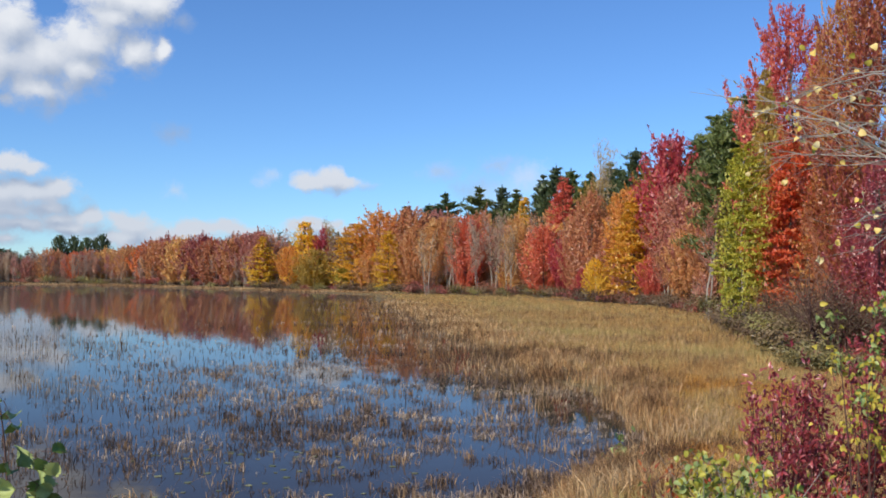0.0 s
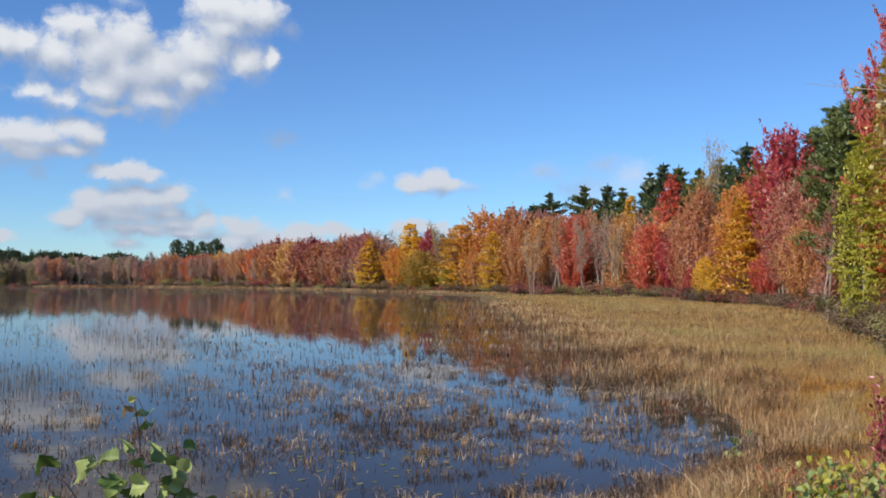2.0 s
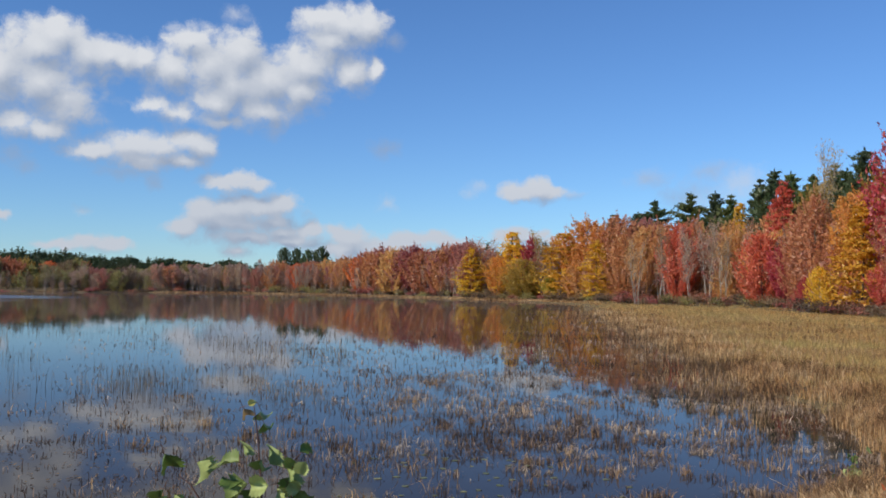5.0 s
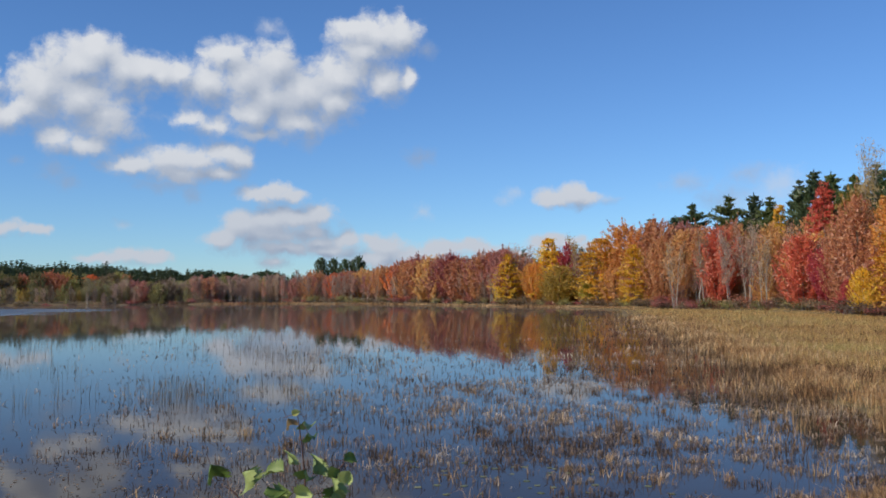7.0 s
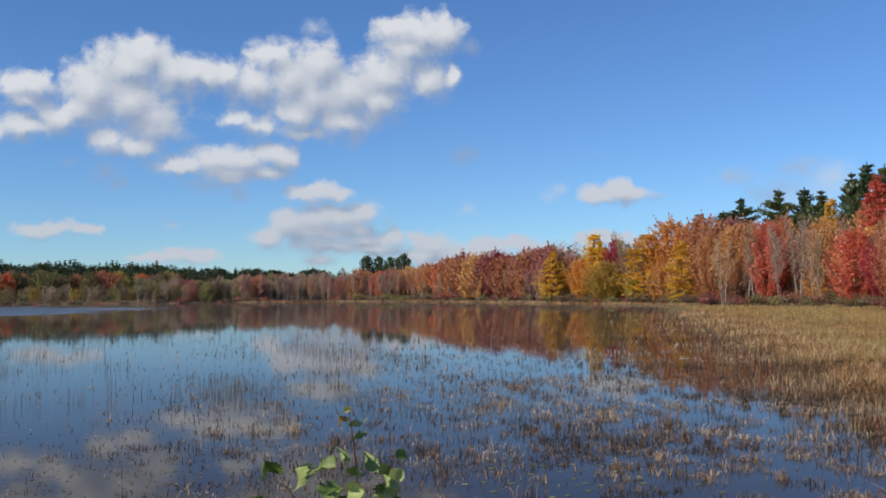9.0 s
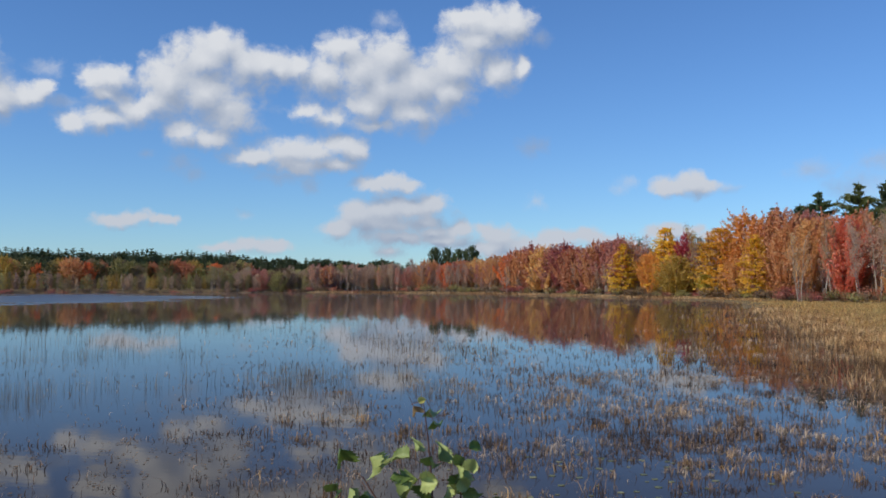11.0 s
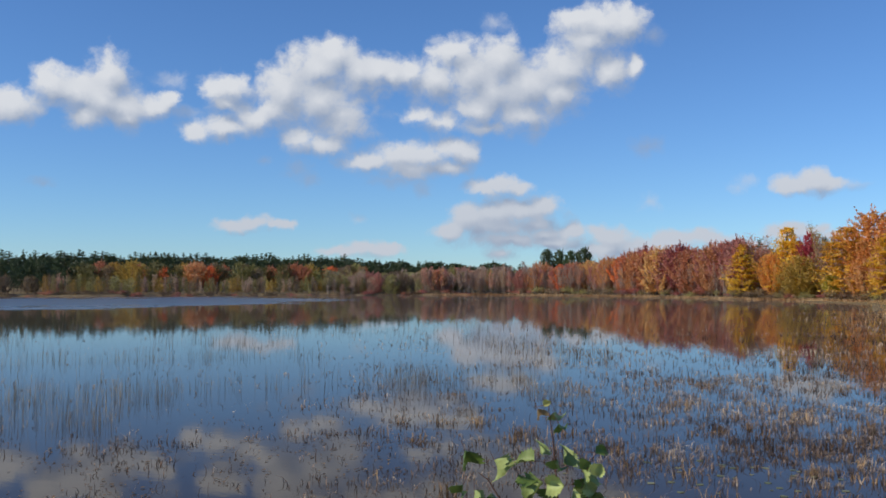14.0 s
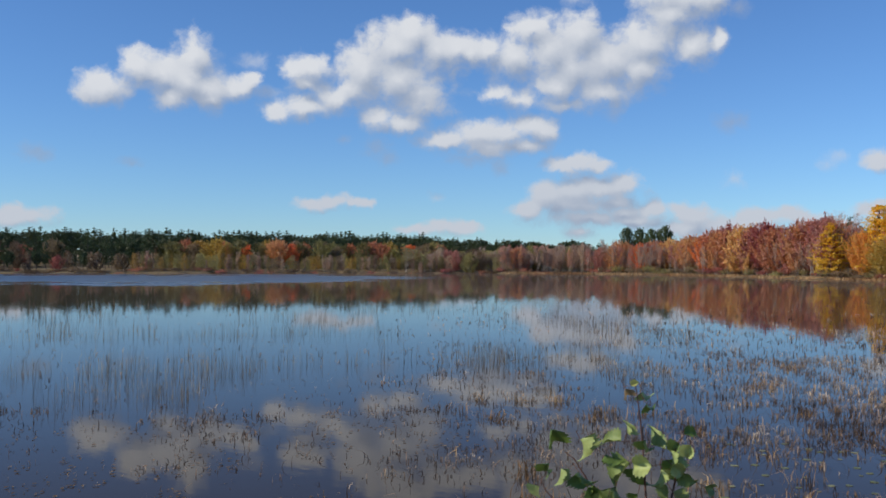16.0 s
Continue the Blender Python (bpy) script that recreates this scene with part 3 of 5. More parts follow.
def pine_tree(rng, H, W, whorls, per, leaf):
    """A white pine: uneven upturned brushes of needles at the ends of level boughs round a straight trunk."""
    V, F, pts, ways = [], [], [], []
    tube(V, F, [(rng.normal(0, 0.05), rng.normal(0, 0.05), H * 0.97 * i / 6 - (0.3 if i == 0 else 0)) for i in range(7)], [0.012 * H * (1 - 0.15 * i) for i in range(7)], 6)
    for w in range(whorls):
        t = 0.22 + 0.76 * (w + rng.uniform(0, 1)) / whorls
        ring = W / 2 * (0.06 + 1.0 * (1.0 - t) ** 0.62) * rng.uniform(0.5, 1.2)
        boughs = int(rng.integers(2, 4)) if per < 40 else int(rng.integers(3, 6))
        turn = rng.uniform(0, 6.28)
        for b in range(boughs):
            a = turn + 6.283 * b / boughs + rng.uniform(-0.5, 0.5)
            L = ring * rng.uniform(0.45, 1.25)
            p0 = np.array((0, 0, H * t - 0.1 * L))
            end = p0 + np.array((L * math.cos(a), L * math.sin(a), L * rng.uniform(0.15, 0.6)))
            tube(V, F, [tuple(p0), tuple(end)], [0.0024 * H, 0.0006 * H], 3)
            s = 1.0 - 0.85 * rng.uniform(0, 1, per) ** 1.2
            way = unit((end - p0)[None, :])[0]
            tuft = 0.05 * W * (0.2 + 0.8 * min(1.0, L / (0.35 * W)))
            at = p0 + (end - p0) * s[:, None] + rng.normal(0, 1, (per, 3)) * np.array([tuft, tuft, 0.75 * tuft]) * 0.7 + np.array([0, 0, 0.3 * tuft])
            pts.append(at)
            ways.append(np.tile(way * 0.8 + np.array([0, 0, 0.75]), (per, 1)))
    z = rng.uniform(0, 1, per)
    pts.append(np.column_stack([rng.normal(0, 0.004, per) * W + rng.normal(0, 0.025, per) * W * z, rng.normal(0, 0.02, per) * W * z, H * (1.0 - 0.1 * z)]))
    ways.append(np.tile([0, 0, 1.0], (per, 1)))
    pts, ways = np.concatenate(pts), np.concatenate(ways)
    out = np.tile([0.0, 0.0, 0.5], (len(pts), 1)) + unit(pts * np.array([1, 1, 0])) * 0.8
    cv, cf = sprays(rng, pts, leaf * np.clip((H - pts[:, 2]) / (0.15 * H), 0.6, 1.0), out, ways, spread=0.6, slim=0.27)
    return V, F, cv, cf


def shrub_form(rng, H, W, count, leaf, stems=9):
    V, F = [], []
    ends = []
    for s in range(stems):
        a = rng.uniform(0, 6.28)
        r = W / 2 * rng.uniform(0.2, 0.95)
        z = H * rng.uniform(0.6, 1.0) * (1 - 0.35 * (2 * r / W) ** 2)
        foot = Vector((rng.normal(0, 0.08 * W), rng.normal(0, 0.08 * W), -0.15))
        end = Vector((r * math.cos(a), r * math.sin(a), z))
        tube(V, F, [foot, foot.lerp(end, 0.5) + Vector((0, 0, 0.1 * H)), end], [0.012 * H, 0.008 * H, 0.003 * H], 4)
        for w in range(3):
            p = foot.lerp(end, rng.uniform(0.5, 1))
            e = p + Vector((rng.normal(0, 0.12 * W), rng.normal(0, 0.12 * W), rng.uniform(0.05, 0.25) * H))
            tube(V, F, [p, e], [0.004 * H, 0.002 * H], 3)
            ends += [p, e]
        ends.append(end)
    ends = np.array([tuple(e) for e in ends])
    pts = ends[rng.integers(0, len(ends), count)] + rng.normal(0, 1, (count, 3)) * np.array([0.12 * W, 0.12 * W, 0.1 * H])
    pts[:, 2] = np.abs(pts[:, 2])
    cv, cf = leaf_cards(rng, pts, leaf, unit(pts) + np.array([0, 0, 0.3]))
    return V, F, cv, cf


# ---- forms that repeat: each is built once, at true size, and then copied ----
FORMS, SIZE = {}, {}
NAMES = {"maple": "maple_tree", "sprawl": "maple_tree", "birch": "birch_tree", "bare": "leafless_tree", "pine": "pine_tree", "crown_pine": "pine_tree", "shrub": "shrub", "thicket": "thicket_shrub", "brush": "brush_tree"}


def form(habit, variant):
    """Makers of trunk and crown for a habit; far variants carry fewer, larger leaf sprays."""
    rng = np.random.default_rng(abs(hash_name(habit)) + variant * 17)
    far = variant >= 10
    near = 4 <= variant < 10
    if habit == "maple":
        H, W = 14, 8
        start = (0.16, 0.1, 0.2, 0.12)[variant % 4] if near else (0.06, 0.1, 0.2, 0.28)[variant % 4]
        if variant >= 14:
            made = broadleaf(rng, H, W, start, 1500, 0.38, 40, rng.uniform(0.85, 1.15), 0.1)
        elif far:
            made = broadleaf(rng, H, W, start, 5200, 0.22, 64, rng.uniform(0.85, 1.15), 0.1)
        else:
            made = broadleaf(rng, H, W, start, 30000 if near else 12500, 0.088 if near else 0.15, 84 if near else 110, rng.uniform(0.8, 1.1), 0.1)
    elif habit == "birch":
        H, W = 12, 5
        made = broadleaf(rng, H, W, 0.07, 26000 if near else 8000 if not far else 2600, 0.1 if near else 0.13 if not far else 0.2, 130 if near else 150, 0.75, 0.15, tiers=10 if near else 0)
    elif habit == "sprawl":
        H, W = 10, 6
        made = broadleaf(rng, H, W, 0.08, 16000 if near else 9000, 0.1 if near else 0.125, 120 if near else 90, 0.9, 0.1, tiers=8 if near else 9)
    elif habit == "bare":
        H, W = 14, 7
        made = bare_tree(rng, H, W, 1500, 0.19, 13, 3) if far else bare_tree(rng, H, W, 2400, 0.12)
    elif habit == "pine":
        H, W = 20, 9
        made = pine_tree(rng, H, W, 17 if far else 34 if near else 28, 36 if far else 150 if near else 90, 0.46 if far else 0.25 if near else 0.36)
    elif habit == "crown_pine":
        H, W = 14, 7
        made = broadleaf(rng, H, W, 0.5, 3000, 0.28, 46, 0.8, 0.2)
    elif habit == "brush":
        H, W = 6, 3.4
        made = broadleaf(rng, H, W, 0.08, 900, 0.16, 60, 0.9, 0.1)
    elif habit == "thicket":
        H, W = 4.0, 4.6
        made = shrub_form(rng, H, W, 5000, 0.038, 40)
    else:
        H, W = 1.8, 2.6
        made = shrub_form(rng, H, W, 2400 if 4 <= variant < 10 else 640, 0.07 if 4 <= variant < 10 else 0.09)
    return H, W, made


def hash_name(s):
    return sum((i + 3) * ord(ch) for i, ch in enumerate(s))


COLOUR_WORDS = {"crimson": "crimson", "scarlet": "bright scarlet", "coral": "coral red", "orange": "orange", "peach": "pale orange", "rust": "rust brown", "rose": "dusky rose", "ember": "red and orange", "moss": "dark olive", "peat": "dark brown", "dust": "dusty brown", "maroon": "dull maroon",
                "gold": "golden yellow", "yellow": "clear yellow", "lime": "yellow green", "olive": "olive brown", "tan": "pale tan", "grey": "faded brown", "brush": "grey green", "pine": "dark green", "sunlit_pine": "olive green", "umber": "dull brown", "wine": "wine red"}


def place_words(habit, colour):
    w = COLOUR_WORDS[colour]
    if habit == "pine":
        return "tall white pine with dark green needles above the wood"
    if habit == "crown_pine":
        return "old pine with a rounded dark green crown above the wood"
    if habit == "bare":
        return f"half leafless tree with pale trunks and sparse {w} leaves"
    if habit == "birch":
        return f"slender birch tree with {w} autumn leaves at the wood's edge"
    if habit == "brush":
        return f"slim young tree with {w} leaves on the lake shore"
    if habit == "thicket":
        return f"tall twiggy thicket with {w} leaves at the marsh edge"
    if habit == "shrub":
        return f"low twiggy shrub with {w} leaves beside the marsh"
    return f"broad maple tree with {w} autumn leaves on the shore"


def plant(habit, colour, az, d, h, w, variant, spin=0.0, group="trees round the lake"):
    x, y = polar(az, d)
    z = float(ground_z(x, y)) - 0.05
    h = max(0.55 * h, h - max(0.0, z - 0.35))
    key = (habit, variant)
    m0 = pose(x, y, z, 0, 0, spin)
    if key not in FORMS:
        H, W, (tv, tf, cv, cf) = form(habit, variant)
        ob = new(NAMES[habit])
        bark = STEM if habit == "thicket" else TWIG if habit in ("shrub", "brush") else PALE_BARK if habit in ("bare", "birch") else BARK
        trunk = mesh_object("trunk", tv, tf, bark, ob)
        crown = mesh_object("crown", cv, cf, LEAF[colour], ob)
        s = Matrix.Diagonal((w / W, w / W, h / H, 1))
        ob.matrix_basis = m0 @ s
        FORMS[key], SIZE[key] = ob, (H, W, w / W, h / H)
    else:
        H, W, s1, s2 = SIZE[key]
        ob = copy_thing(FORMS[key], m0 @ Matrix.Diagonal((w / W / s1, w / W / s1, h / H / s2, 1)))
    for ch in ob.children:
        if ch.name.startswith("crown"):
            ch.material_slots[0].link = "OBJECT"
            ch.material_slots[0].material = LEAF[colour]
    tagged(ob, place_words(habit, colour), "shrub" if habit in ("shrub", "thicket") else "tree", group)
    return ob

# ---- ground and water ----
def build_ground():
    rings = [0.0] + list(np.geomspace(0.8, 14, 22)) + list(np.geomspace(15, 130, 60)) + list(np.linspace(133, 275, 50)) + list(np.geomspace(285, 420, 8)) + [520, 700, 1000, 1600, 2600, 4500]
    seg = 360
    az = np.linspace(-180, 180, seg, endpoint=False)
    V, F = [(0, 0, float(ground_z(0.0, 0.0)))], []
    for r in rings[1:]:
        x, y = r * np.sin(np.radians(az)), r * np.cos(np.radians(az))
        z = ground_z(x, y)
        V += list(zip(x.tolist(), y.tolist(), z.tolist()))
    for k in range(seg):
        F.append((0, 1 + (k + 1) % seg, 1 + k))
    for i in range(len(rings) - 2):
        a, b = 1 + i * seg, 1 + (i + 1) * seg
        for k in range(seg):
            F.append((a + k, a + (k + 1) % seg, b + (k + 1) % seg, b + k))
    ob = mesh_object("ground", V, F, SOIL)
    for poly in ob.data.polygons:
        poly.use_smooth = True
    tagged(ob, "brown marsh soil and grassy bank round the lake", "ground", kind="structure")


build_ground()
bm = bmesh.new()
bmesh.ops.create_circle(bm, cap_ends=True, segments=96, radius=420)
me = bpy.data.meshes.new("water")
bm.to_mesh(me)
bm.free()
me.materials.append(WATER)
tagged(new("water", me), "calm dark lake water mirroring sky and trees", "water", kind="structure")

# ---- woods: rows of azimuth, distance, height, width, habit and colour ----
NEAR_TREES = [  # azimuth, distance, height, width, habit, colour
    (20.9, 66, 21.2, 8.2, 'maple', 'crimson'),
    (24.9, 46, 17.2, 6.4, 'maple', 'ember'),
    (20.6, 55, 10.3, 5.4, 'sprawl', 'scarlet'),
    # dark wine colour stands in for the shaded gap between the trees
    (25.1, 40, 7.8, 3.7, 'maple', 'wine'),
    (19.1, 60, 15.3, 2.2, 'birch', 'olive'),
    (17.8, 54, 10.4, 3.0, 'birch', 'lime'),
    (16.4, 118, 23.6, 5.0, 'pine', 'sunlit_pine'),
    (18.2, 108, 24.0, 4.8, 'pine', 'sunlit_pine'),
    (15.4, 114, 20.4, 3.4, 'pine', 'sunlit_pine'),
    (23.0, 50, 8.3, 3.4, 'maple', 'rust'),
    (22.1, 57, 14.9, 3.5, 'maple', 'rust'),
    (22.9, 51, 9.6, 5.0, 'sprawl', 'ember'),
    (18.8, 67, 9.1, 2.4, 'maple', 'maroon'),
    (23.5, 57, 19.4, 5.2, 'maple', 'ember'),
]
EAST_TREES = [  # azimuth, distance, height, width, habit, colour
    (13.7, 113, 20.2, 7.2, 'maple', 'crimson'),
    (14.2, 103, 13.2, 5.0, 'maple', 'maroon'),
    (15.5, 98, 14.3, 5.0, 'maple', 'maroon'),
    (16.5, 90, 12.2, 4.4, 'maple', 'rust'),
    (11.5, 113, 12.4, 6.1, 'sprawl', 'gold'),
    (11.5, 120, 14.6, 5.9, 'maple', 'orange'),
    (9.2, 128, 14.8, 5.6, 'maple', 'rust'),
    (9.9, 137, 20.6, 4.2, 'bare', 'tan'),
    (6.2, 139, 10.7, 5.9, 'maple', 'coral'),
    (7.4, 134, 8.7, 3.3, 'maple', 'crimson'),
    (7.2, 145, 18.2, 5.3, 'sprawl', 'coral'),
    (8.2, 132, 11.7, 4.0, 'maple', 'rust'),
    (9.4, 120, 5.7, 2.9, 'birch', 'gold'),
    (12.9, 106, 6.2, 3.2, 'maple', 'crimson'),
    (8.5, 125, 4.5, 1.8, 'maple', 'crimson'),
    (12.5, 120, 16.7, 5.1, 'maple', 'olive'),
    (16.0, 84, 8.9, 3.6, 'bare', 'maroon'),
    (14.7, 96, 8.1, 3.5, 'maple', 'rust'),
    (10.4, 122, 8.9, 3.7, 'maple', 'rust'),
    (13.5, 103, 7.3, 3.8, 'bare', 'rust'),
]
PINES = [  # azimuth, distance, height, width, habit, colour
    (11.7, 134, 21.9, 3.7, 'pine', 'pine'),
    (10.2, 142, 20.8, 3.6, 'pine', 'sunlit_pine'),
    (6.9, 156, 22.1, 4.4, 'pine', 'pine'),
    (7.8, 156, 21.7, 3.4, 'pine', 'sunlit_pine'),
    (6.1, 160, 21.0, 3.5, 'pine', 'pine'),
    (2.2, 178, 20.8, 5.4, 'pine', 'sunlit_pine'),
    (3.6, 175, 20.7, 3.4, 'pine', 'pine'),
    (4.5, 170, 19.4, 4.1, 'pine', 'sunlit_pine'),
    (0.1, 182, 19.9, 4.7, 'pine', 'pine'),
    (-0.9, 184, 17.7, 3.4, 'pine', 'pine'),
    (-2.4, 188, 17.4, 3.0, 'pine', 'pine'),
    (9.0, 147, 20.1, 3.6, 'pine', 'sunlit_pine'),
    (10.8, 137, 19.6, 3.7, 'pine', 'pine'),
    (13.8, 128, 21.4, 4.7, 'pine', 'sunlit_pine'),
    (-22.4, 306, 14.0, 4.1, 'crown_pine', 'pine'),
    (-21.7, 306, 13.6, 4.1, 'crown_pine', 'pine'),
    (-21.0, 302, 13.4, 4.0, 'crown_pine', 'pine'),
    (-20.2, 301, 14.2, 4.8, 'crown_pine', 'pine'),
]
MIDDLE_TREES = [  # azimuth, distance, height, width, habit, colour
    (-1.6, 164, 12.3, 6.0, 'maple', 'peach'),
    (-0.4, 165, 13.4, 5.2, 'maple', 'peach'),
    (1.6, 157, 13.4, 5.3, 'maple', 'coral'),
    (3.1, 153, 12.4, 4.4, 'bare', 'grey'),
    (4.4, 153, 13.3, 4.8, 'maple', 'peach'),
    (5.0, 158, 16.6, 4.3, 'sprawl', 'gold'),
    (-2.1, 173, 15.8, 9.5, 'maple', 'rust'),
    (-3.9, 178, 15.4, 9.2, 'maple', 'orange'),
    (-3.3, 166, 10.7, 4.7, 'sprawl', 'yellow'),
    (-5.5, 178, 12.9, 7.6, 'sprawl', 'gold'),
    (-6.2, 180, 4.7, 2.4, 'maple', 'lime'),
    (-8.4, 194, 13.9, 7.1, 'sprawl', 'gold'),
    (-7.2, 192, 12.7, 4.7, 'maple', 'crimson'),
    (-7.8, 187, 8.1, 6.8, 'maple', 'olive'),
    (-6.7, 188, 12.3, 4.1, 'bare', 'olive'),
    (-9.4, 193, 9.1, 4.7, 'maple', 'orange'),
    (-11.1, 198, 10.6, 5.1, 'sprawl', 'yellow'),
    (-10.2, 201, 11.7, 6.7, 'bare', 'rust'),
    (-11.8, 209, 12.0, 7.6, 'maple', 'rose'),
    (0.5, 167, 14.2, 5.6, 'maple', 'rust'),
    (2.3, 166, 14.8, 6.1, 'maple', 'rust'),
    (-4.5, 174, 7.9, 4.2, 'maple', 'peach'),
    (-0.5, 175, 15.4, 6.4, 'maple', 'rose'),
    (5.6, 147, 11.9, 3.6, 'bare', 'rust'),
    (2.1, 153, 11.2, 3.6, 'bare', 'grey'),
    (4.0, 149, 10.4, 3.4, 'bare', 'tan'),
    (0.5, 156, 11.3, 3.8, 'bare', 'tan'),
    (-0.9, 158, 10.4, 3.9, 'bare', 'peach'),
]

count = 0
for rows in (NEAR_TREES, EAST_TREES, PINES, MIDDLE_TREES):
    for az, d, h, w, habit, colour in rows:
        variants = 4 if habit == "maple" else 3 if habit == "pine" else 2
        widen = (1.05 if colour != "lime" else 1.1) if rows is NEAR_TREES else 1.45
        widen = 2.9 if habit == "pine" else widen
        base = 4 if rows is NEAR_TREES and habit in ("maple", "birch", "pine", "sprawl") else 0
        w = min(w * widen, 0.6 * h) / widen if habit == "pine" else w
        plant(habit, colour, az, d, h * (0.98 if habit == "pine" else 1.04), w * widen, base + count % variants, (count * 67) % 360)
        count += 1

rng = np.random.default_rng(11)


def shore(az):
    return float(lerp(az, SHORE_AZ, SHORE_R))


def scatter(az0, az1, step, off0, off1, h0, h1, ratio, mixture, group="trees round the lake", first=10):
    """Trees along a stretch of shore; mixture is a list of (habit, colour)."""
    az = az0
    while az < az1:
        habit, colour = mixture[int(rng.integers(0, len(mixture)))]
        d = shore(az) + rng.uniform(off0, off1)
        h = rng.uniform(h0, h1)
        plant(habit, colour, az, d, h, h * ratio * rng.uniform(0.8, 1.25), first + int(rng.integers(0, 4)), float(rng.uniform(0, 360)), group)
        az += step * rng.uniform(0.6, 1.4)


RUSTY = [("maple", "rust"), ("maple", "rose"), ("maple", "rust"), ("maple", "scarlet"), ("maple", "rose"), ("maple", "peach"), ("maple", "maroon"), ("maple", "rose"), ("maple", "rust"), ("maple", "peach")]
DUSKY = [("maple", "dust"), ("bare", "dust"), ("bare", "grey"), ("maple", "rose"), ("bare", "dust"), ("maple", "dust"), ("bare", "rose"), ("maple", "brush"), ("maple", "rose")]
# behind the fringe, so that no sky shows through
scatter(-12, 26, 0.6, 22, 50, 10.5, 13.5, 0.6, [("maple", "rust"), ("maple", "rose"), ("maple", "peach"), ("maple", "olive"), ("pine", "pine")], first=14)
BEHIND = [("maple", "olive"), ("maple", "tan"), ("maple", "rust"), ("maple", "olive"), ("pine", "sunlit_pine"), ("maple", "peach"), ("pine", "pine")]
scatter(2.5, 8, 0.55, 16, 30, 13.5, 15.5, 0.5, BEHIND)
scatter(8, 13, 0.55, 18, 32, 15.5, 18, 0.45, BEHIND)
scatter(12.5, 18, 0.6, 20, 34, 16.5, 18.5, 0.45, [("pine", "sunlit_pine"), ("pine", "sunlit_pine"), ("maple", "moss"), ("pine", "pine")], first=0)
scatter(-6, 16, 0.7, 5, 14, 7, 11, 0.5, [("maple", "rust"), ("bare", "dust"), ("bare", "rust"), ("maple", "peach"), ("maple", "rose"), ("bare", "dust")])
scatter(-13, 10, 0.5, 10, 20, 9.5, 12.5, 0.72, [("maple", "peach"), ("maple", "rust"), ("maple", "rose"), ("maple", "rose"), ("maple", "dust"), ("maple", "rust")])
# low red and rusty wood along the middle of the far shore
scatter(-17.5, -11, 0.3, 3, 14, 10.2, 13.0, 0.64, RUSTY)
scatter(-23, -19, 0.27, 4, 16, 7.3, 9.3, 0.72, RUSTY)
scatter(-19, -16.5, 0.27, 4, 16, 8.4, 10.7, 0.7, RUSTY)
scatter(-24, -18, 0.42, 18, 40, 6.6, 8.4, 0.6, RUSTY, first=14)
scatter(-18, -11, 0.42, 18, 40, 8, 10.4, 0.6, RUSTY, first=14)
scatter(-29, -22, 0.27, 3, 18, 6, 8.2, 0.78, DUSKY)
scatter(-36, -28, 0.3, 3, 16, 4.6, 6.6, 0.7, [("maple", "dust"), ("bare", "dust"), ("bare", "grey"), ("maple", "brush"), ("bare", "brush"), ("maple", "umber"), ("maple", "rose")])
scatter(-38, -22, 0.4, 18, 34, 5.5, 7.6, 0.8, [("maple", "dust"), ("maple", "brush"), ("maple", "rose"), ("maple", "umber")], first=14)
# pine wood with dull trees and pale brush before it
scatter(-64, -44, 0.28, 34, 60, 10.2, 12.3, 0.56, [("pine", "pine")])
scatter(-46, -34, 0.28, 44, 70, 10.6, 12.7, 0.56, [("pine", "pine")])
scatter(-36, -29, 0.34, 55, 85, 9.6, 11.4, 0.58, [("pine", "pine")])
scatter(-29.5, -24, 0.3, 60, 90, 7.6, 9.6, 0.55, [("pine", "pine")])
scatter(-50, -34, 0.42, 18, 32, 7.2, 9.2, 0.8, [("maple", "brush"), ("maple", "rust"), ("maple", "umber"), ("maple", "moss"), ("maple", "scarlet"), ("maple", "rust"), ("maple", "olive"), ("pine", "pine"), ("maple", "moss")])
# left end: darker trees chosen so their colour gives the cloud's shade
scatter(-64, -50, 0.45, 18, 32, 7.0, 9.0, 0.65, [("pine", "pine"), ("maple", "umber"), ("pine", "pine"), ("crown_pine", "pine"), ("maple", "maroon"), ("pine", "pine")])
scatter(-52, -30, 0.2, 2, 12, 3.4, 5.2, 0.42, [("brush", "brush"), ("brush", "brush"), ("brush", "brush"), ("brush", "dust"), ("bare", "grey"), ("brush", "olive"), ("brush", "umber")])
# front row there, cloud shade again put into peat, maroon and pine colours
scatter(-64, -51, 0.4, 4, 14, 4.2, 6.0, 0.6, [("maple", "peat"), ("brush", "umber"), ("pine", "pine"), ("maple", "maroon"), ("crown_pine", "pine")])
# slim half-bare stems before the far wood
scatter(-30, -11.5, 0.24, 1.5, 5, 5.0, 7.6, 0.5, [("bare", "dust"), ("bare", "grey"), ("bare", "rose"), ("bare", "dust"), ("bare", "rust")])
# dark low growth at the far water's edge
scatter(-62, -24, 0.4, -1.5, 1.5, 0.8, 1.3, 2.6, [("shrub", "maroon"), ("shrub", "umber"), ("shrub", "peat")], "shrubs along the shore")
# undergrowth
scatter(-24, 16, 0.45, 5, 14, 2.6, 4.6, 0.9, [("brush", "rust"), ("brush", "rose"), ("brush", "dust"), ("brush", "grey"), ("brush", "umber")])
# shrubs along the foot of the wood
scatter(-24, -2, 0.55, -1.5, 2, 1.2, 2.0, 2.0, [("shrub", "maroon"), ("shrub", "umber"), ("shrub", "brush")], "shrubs along the shore")
scatter(-2, 16, 0.4, -3, 2, 1.2, 2.2, 1.9, [("shrub", "umber"), ("shrub", "moss"), ("shrub", "peat"), ("shrub", "maroon"), ("shrub", "umber")], "shrubs along the shore")
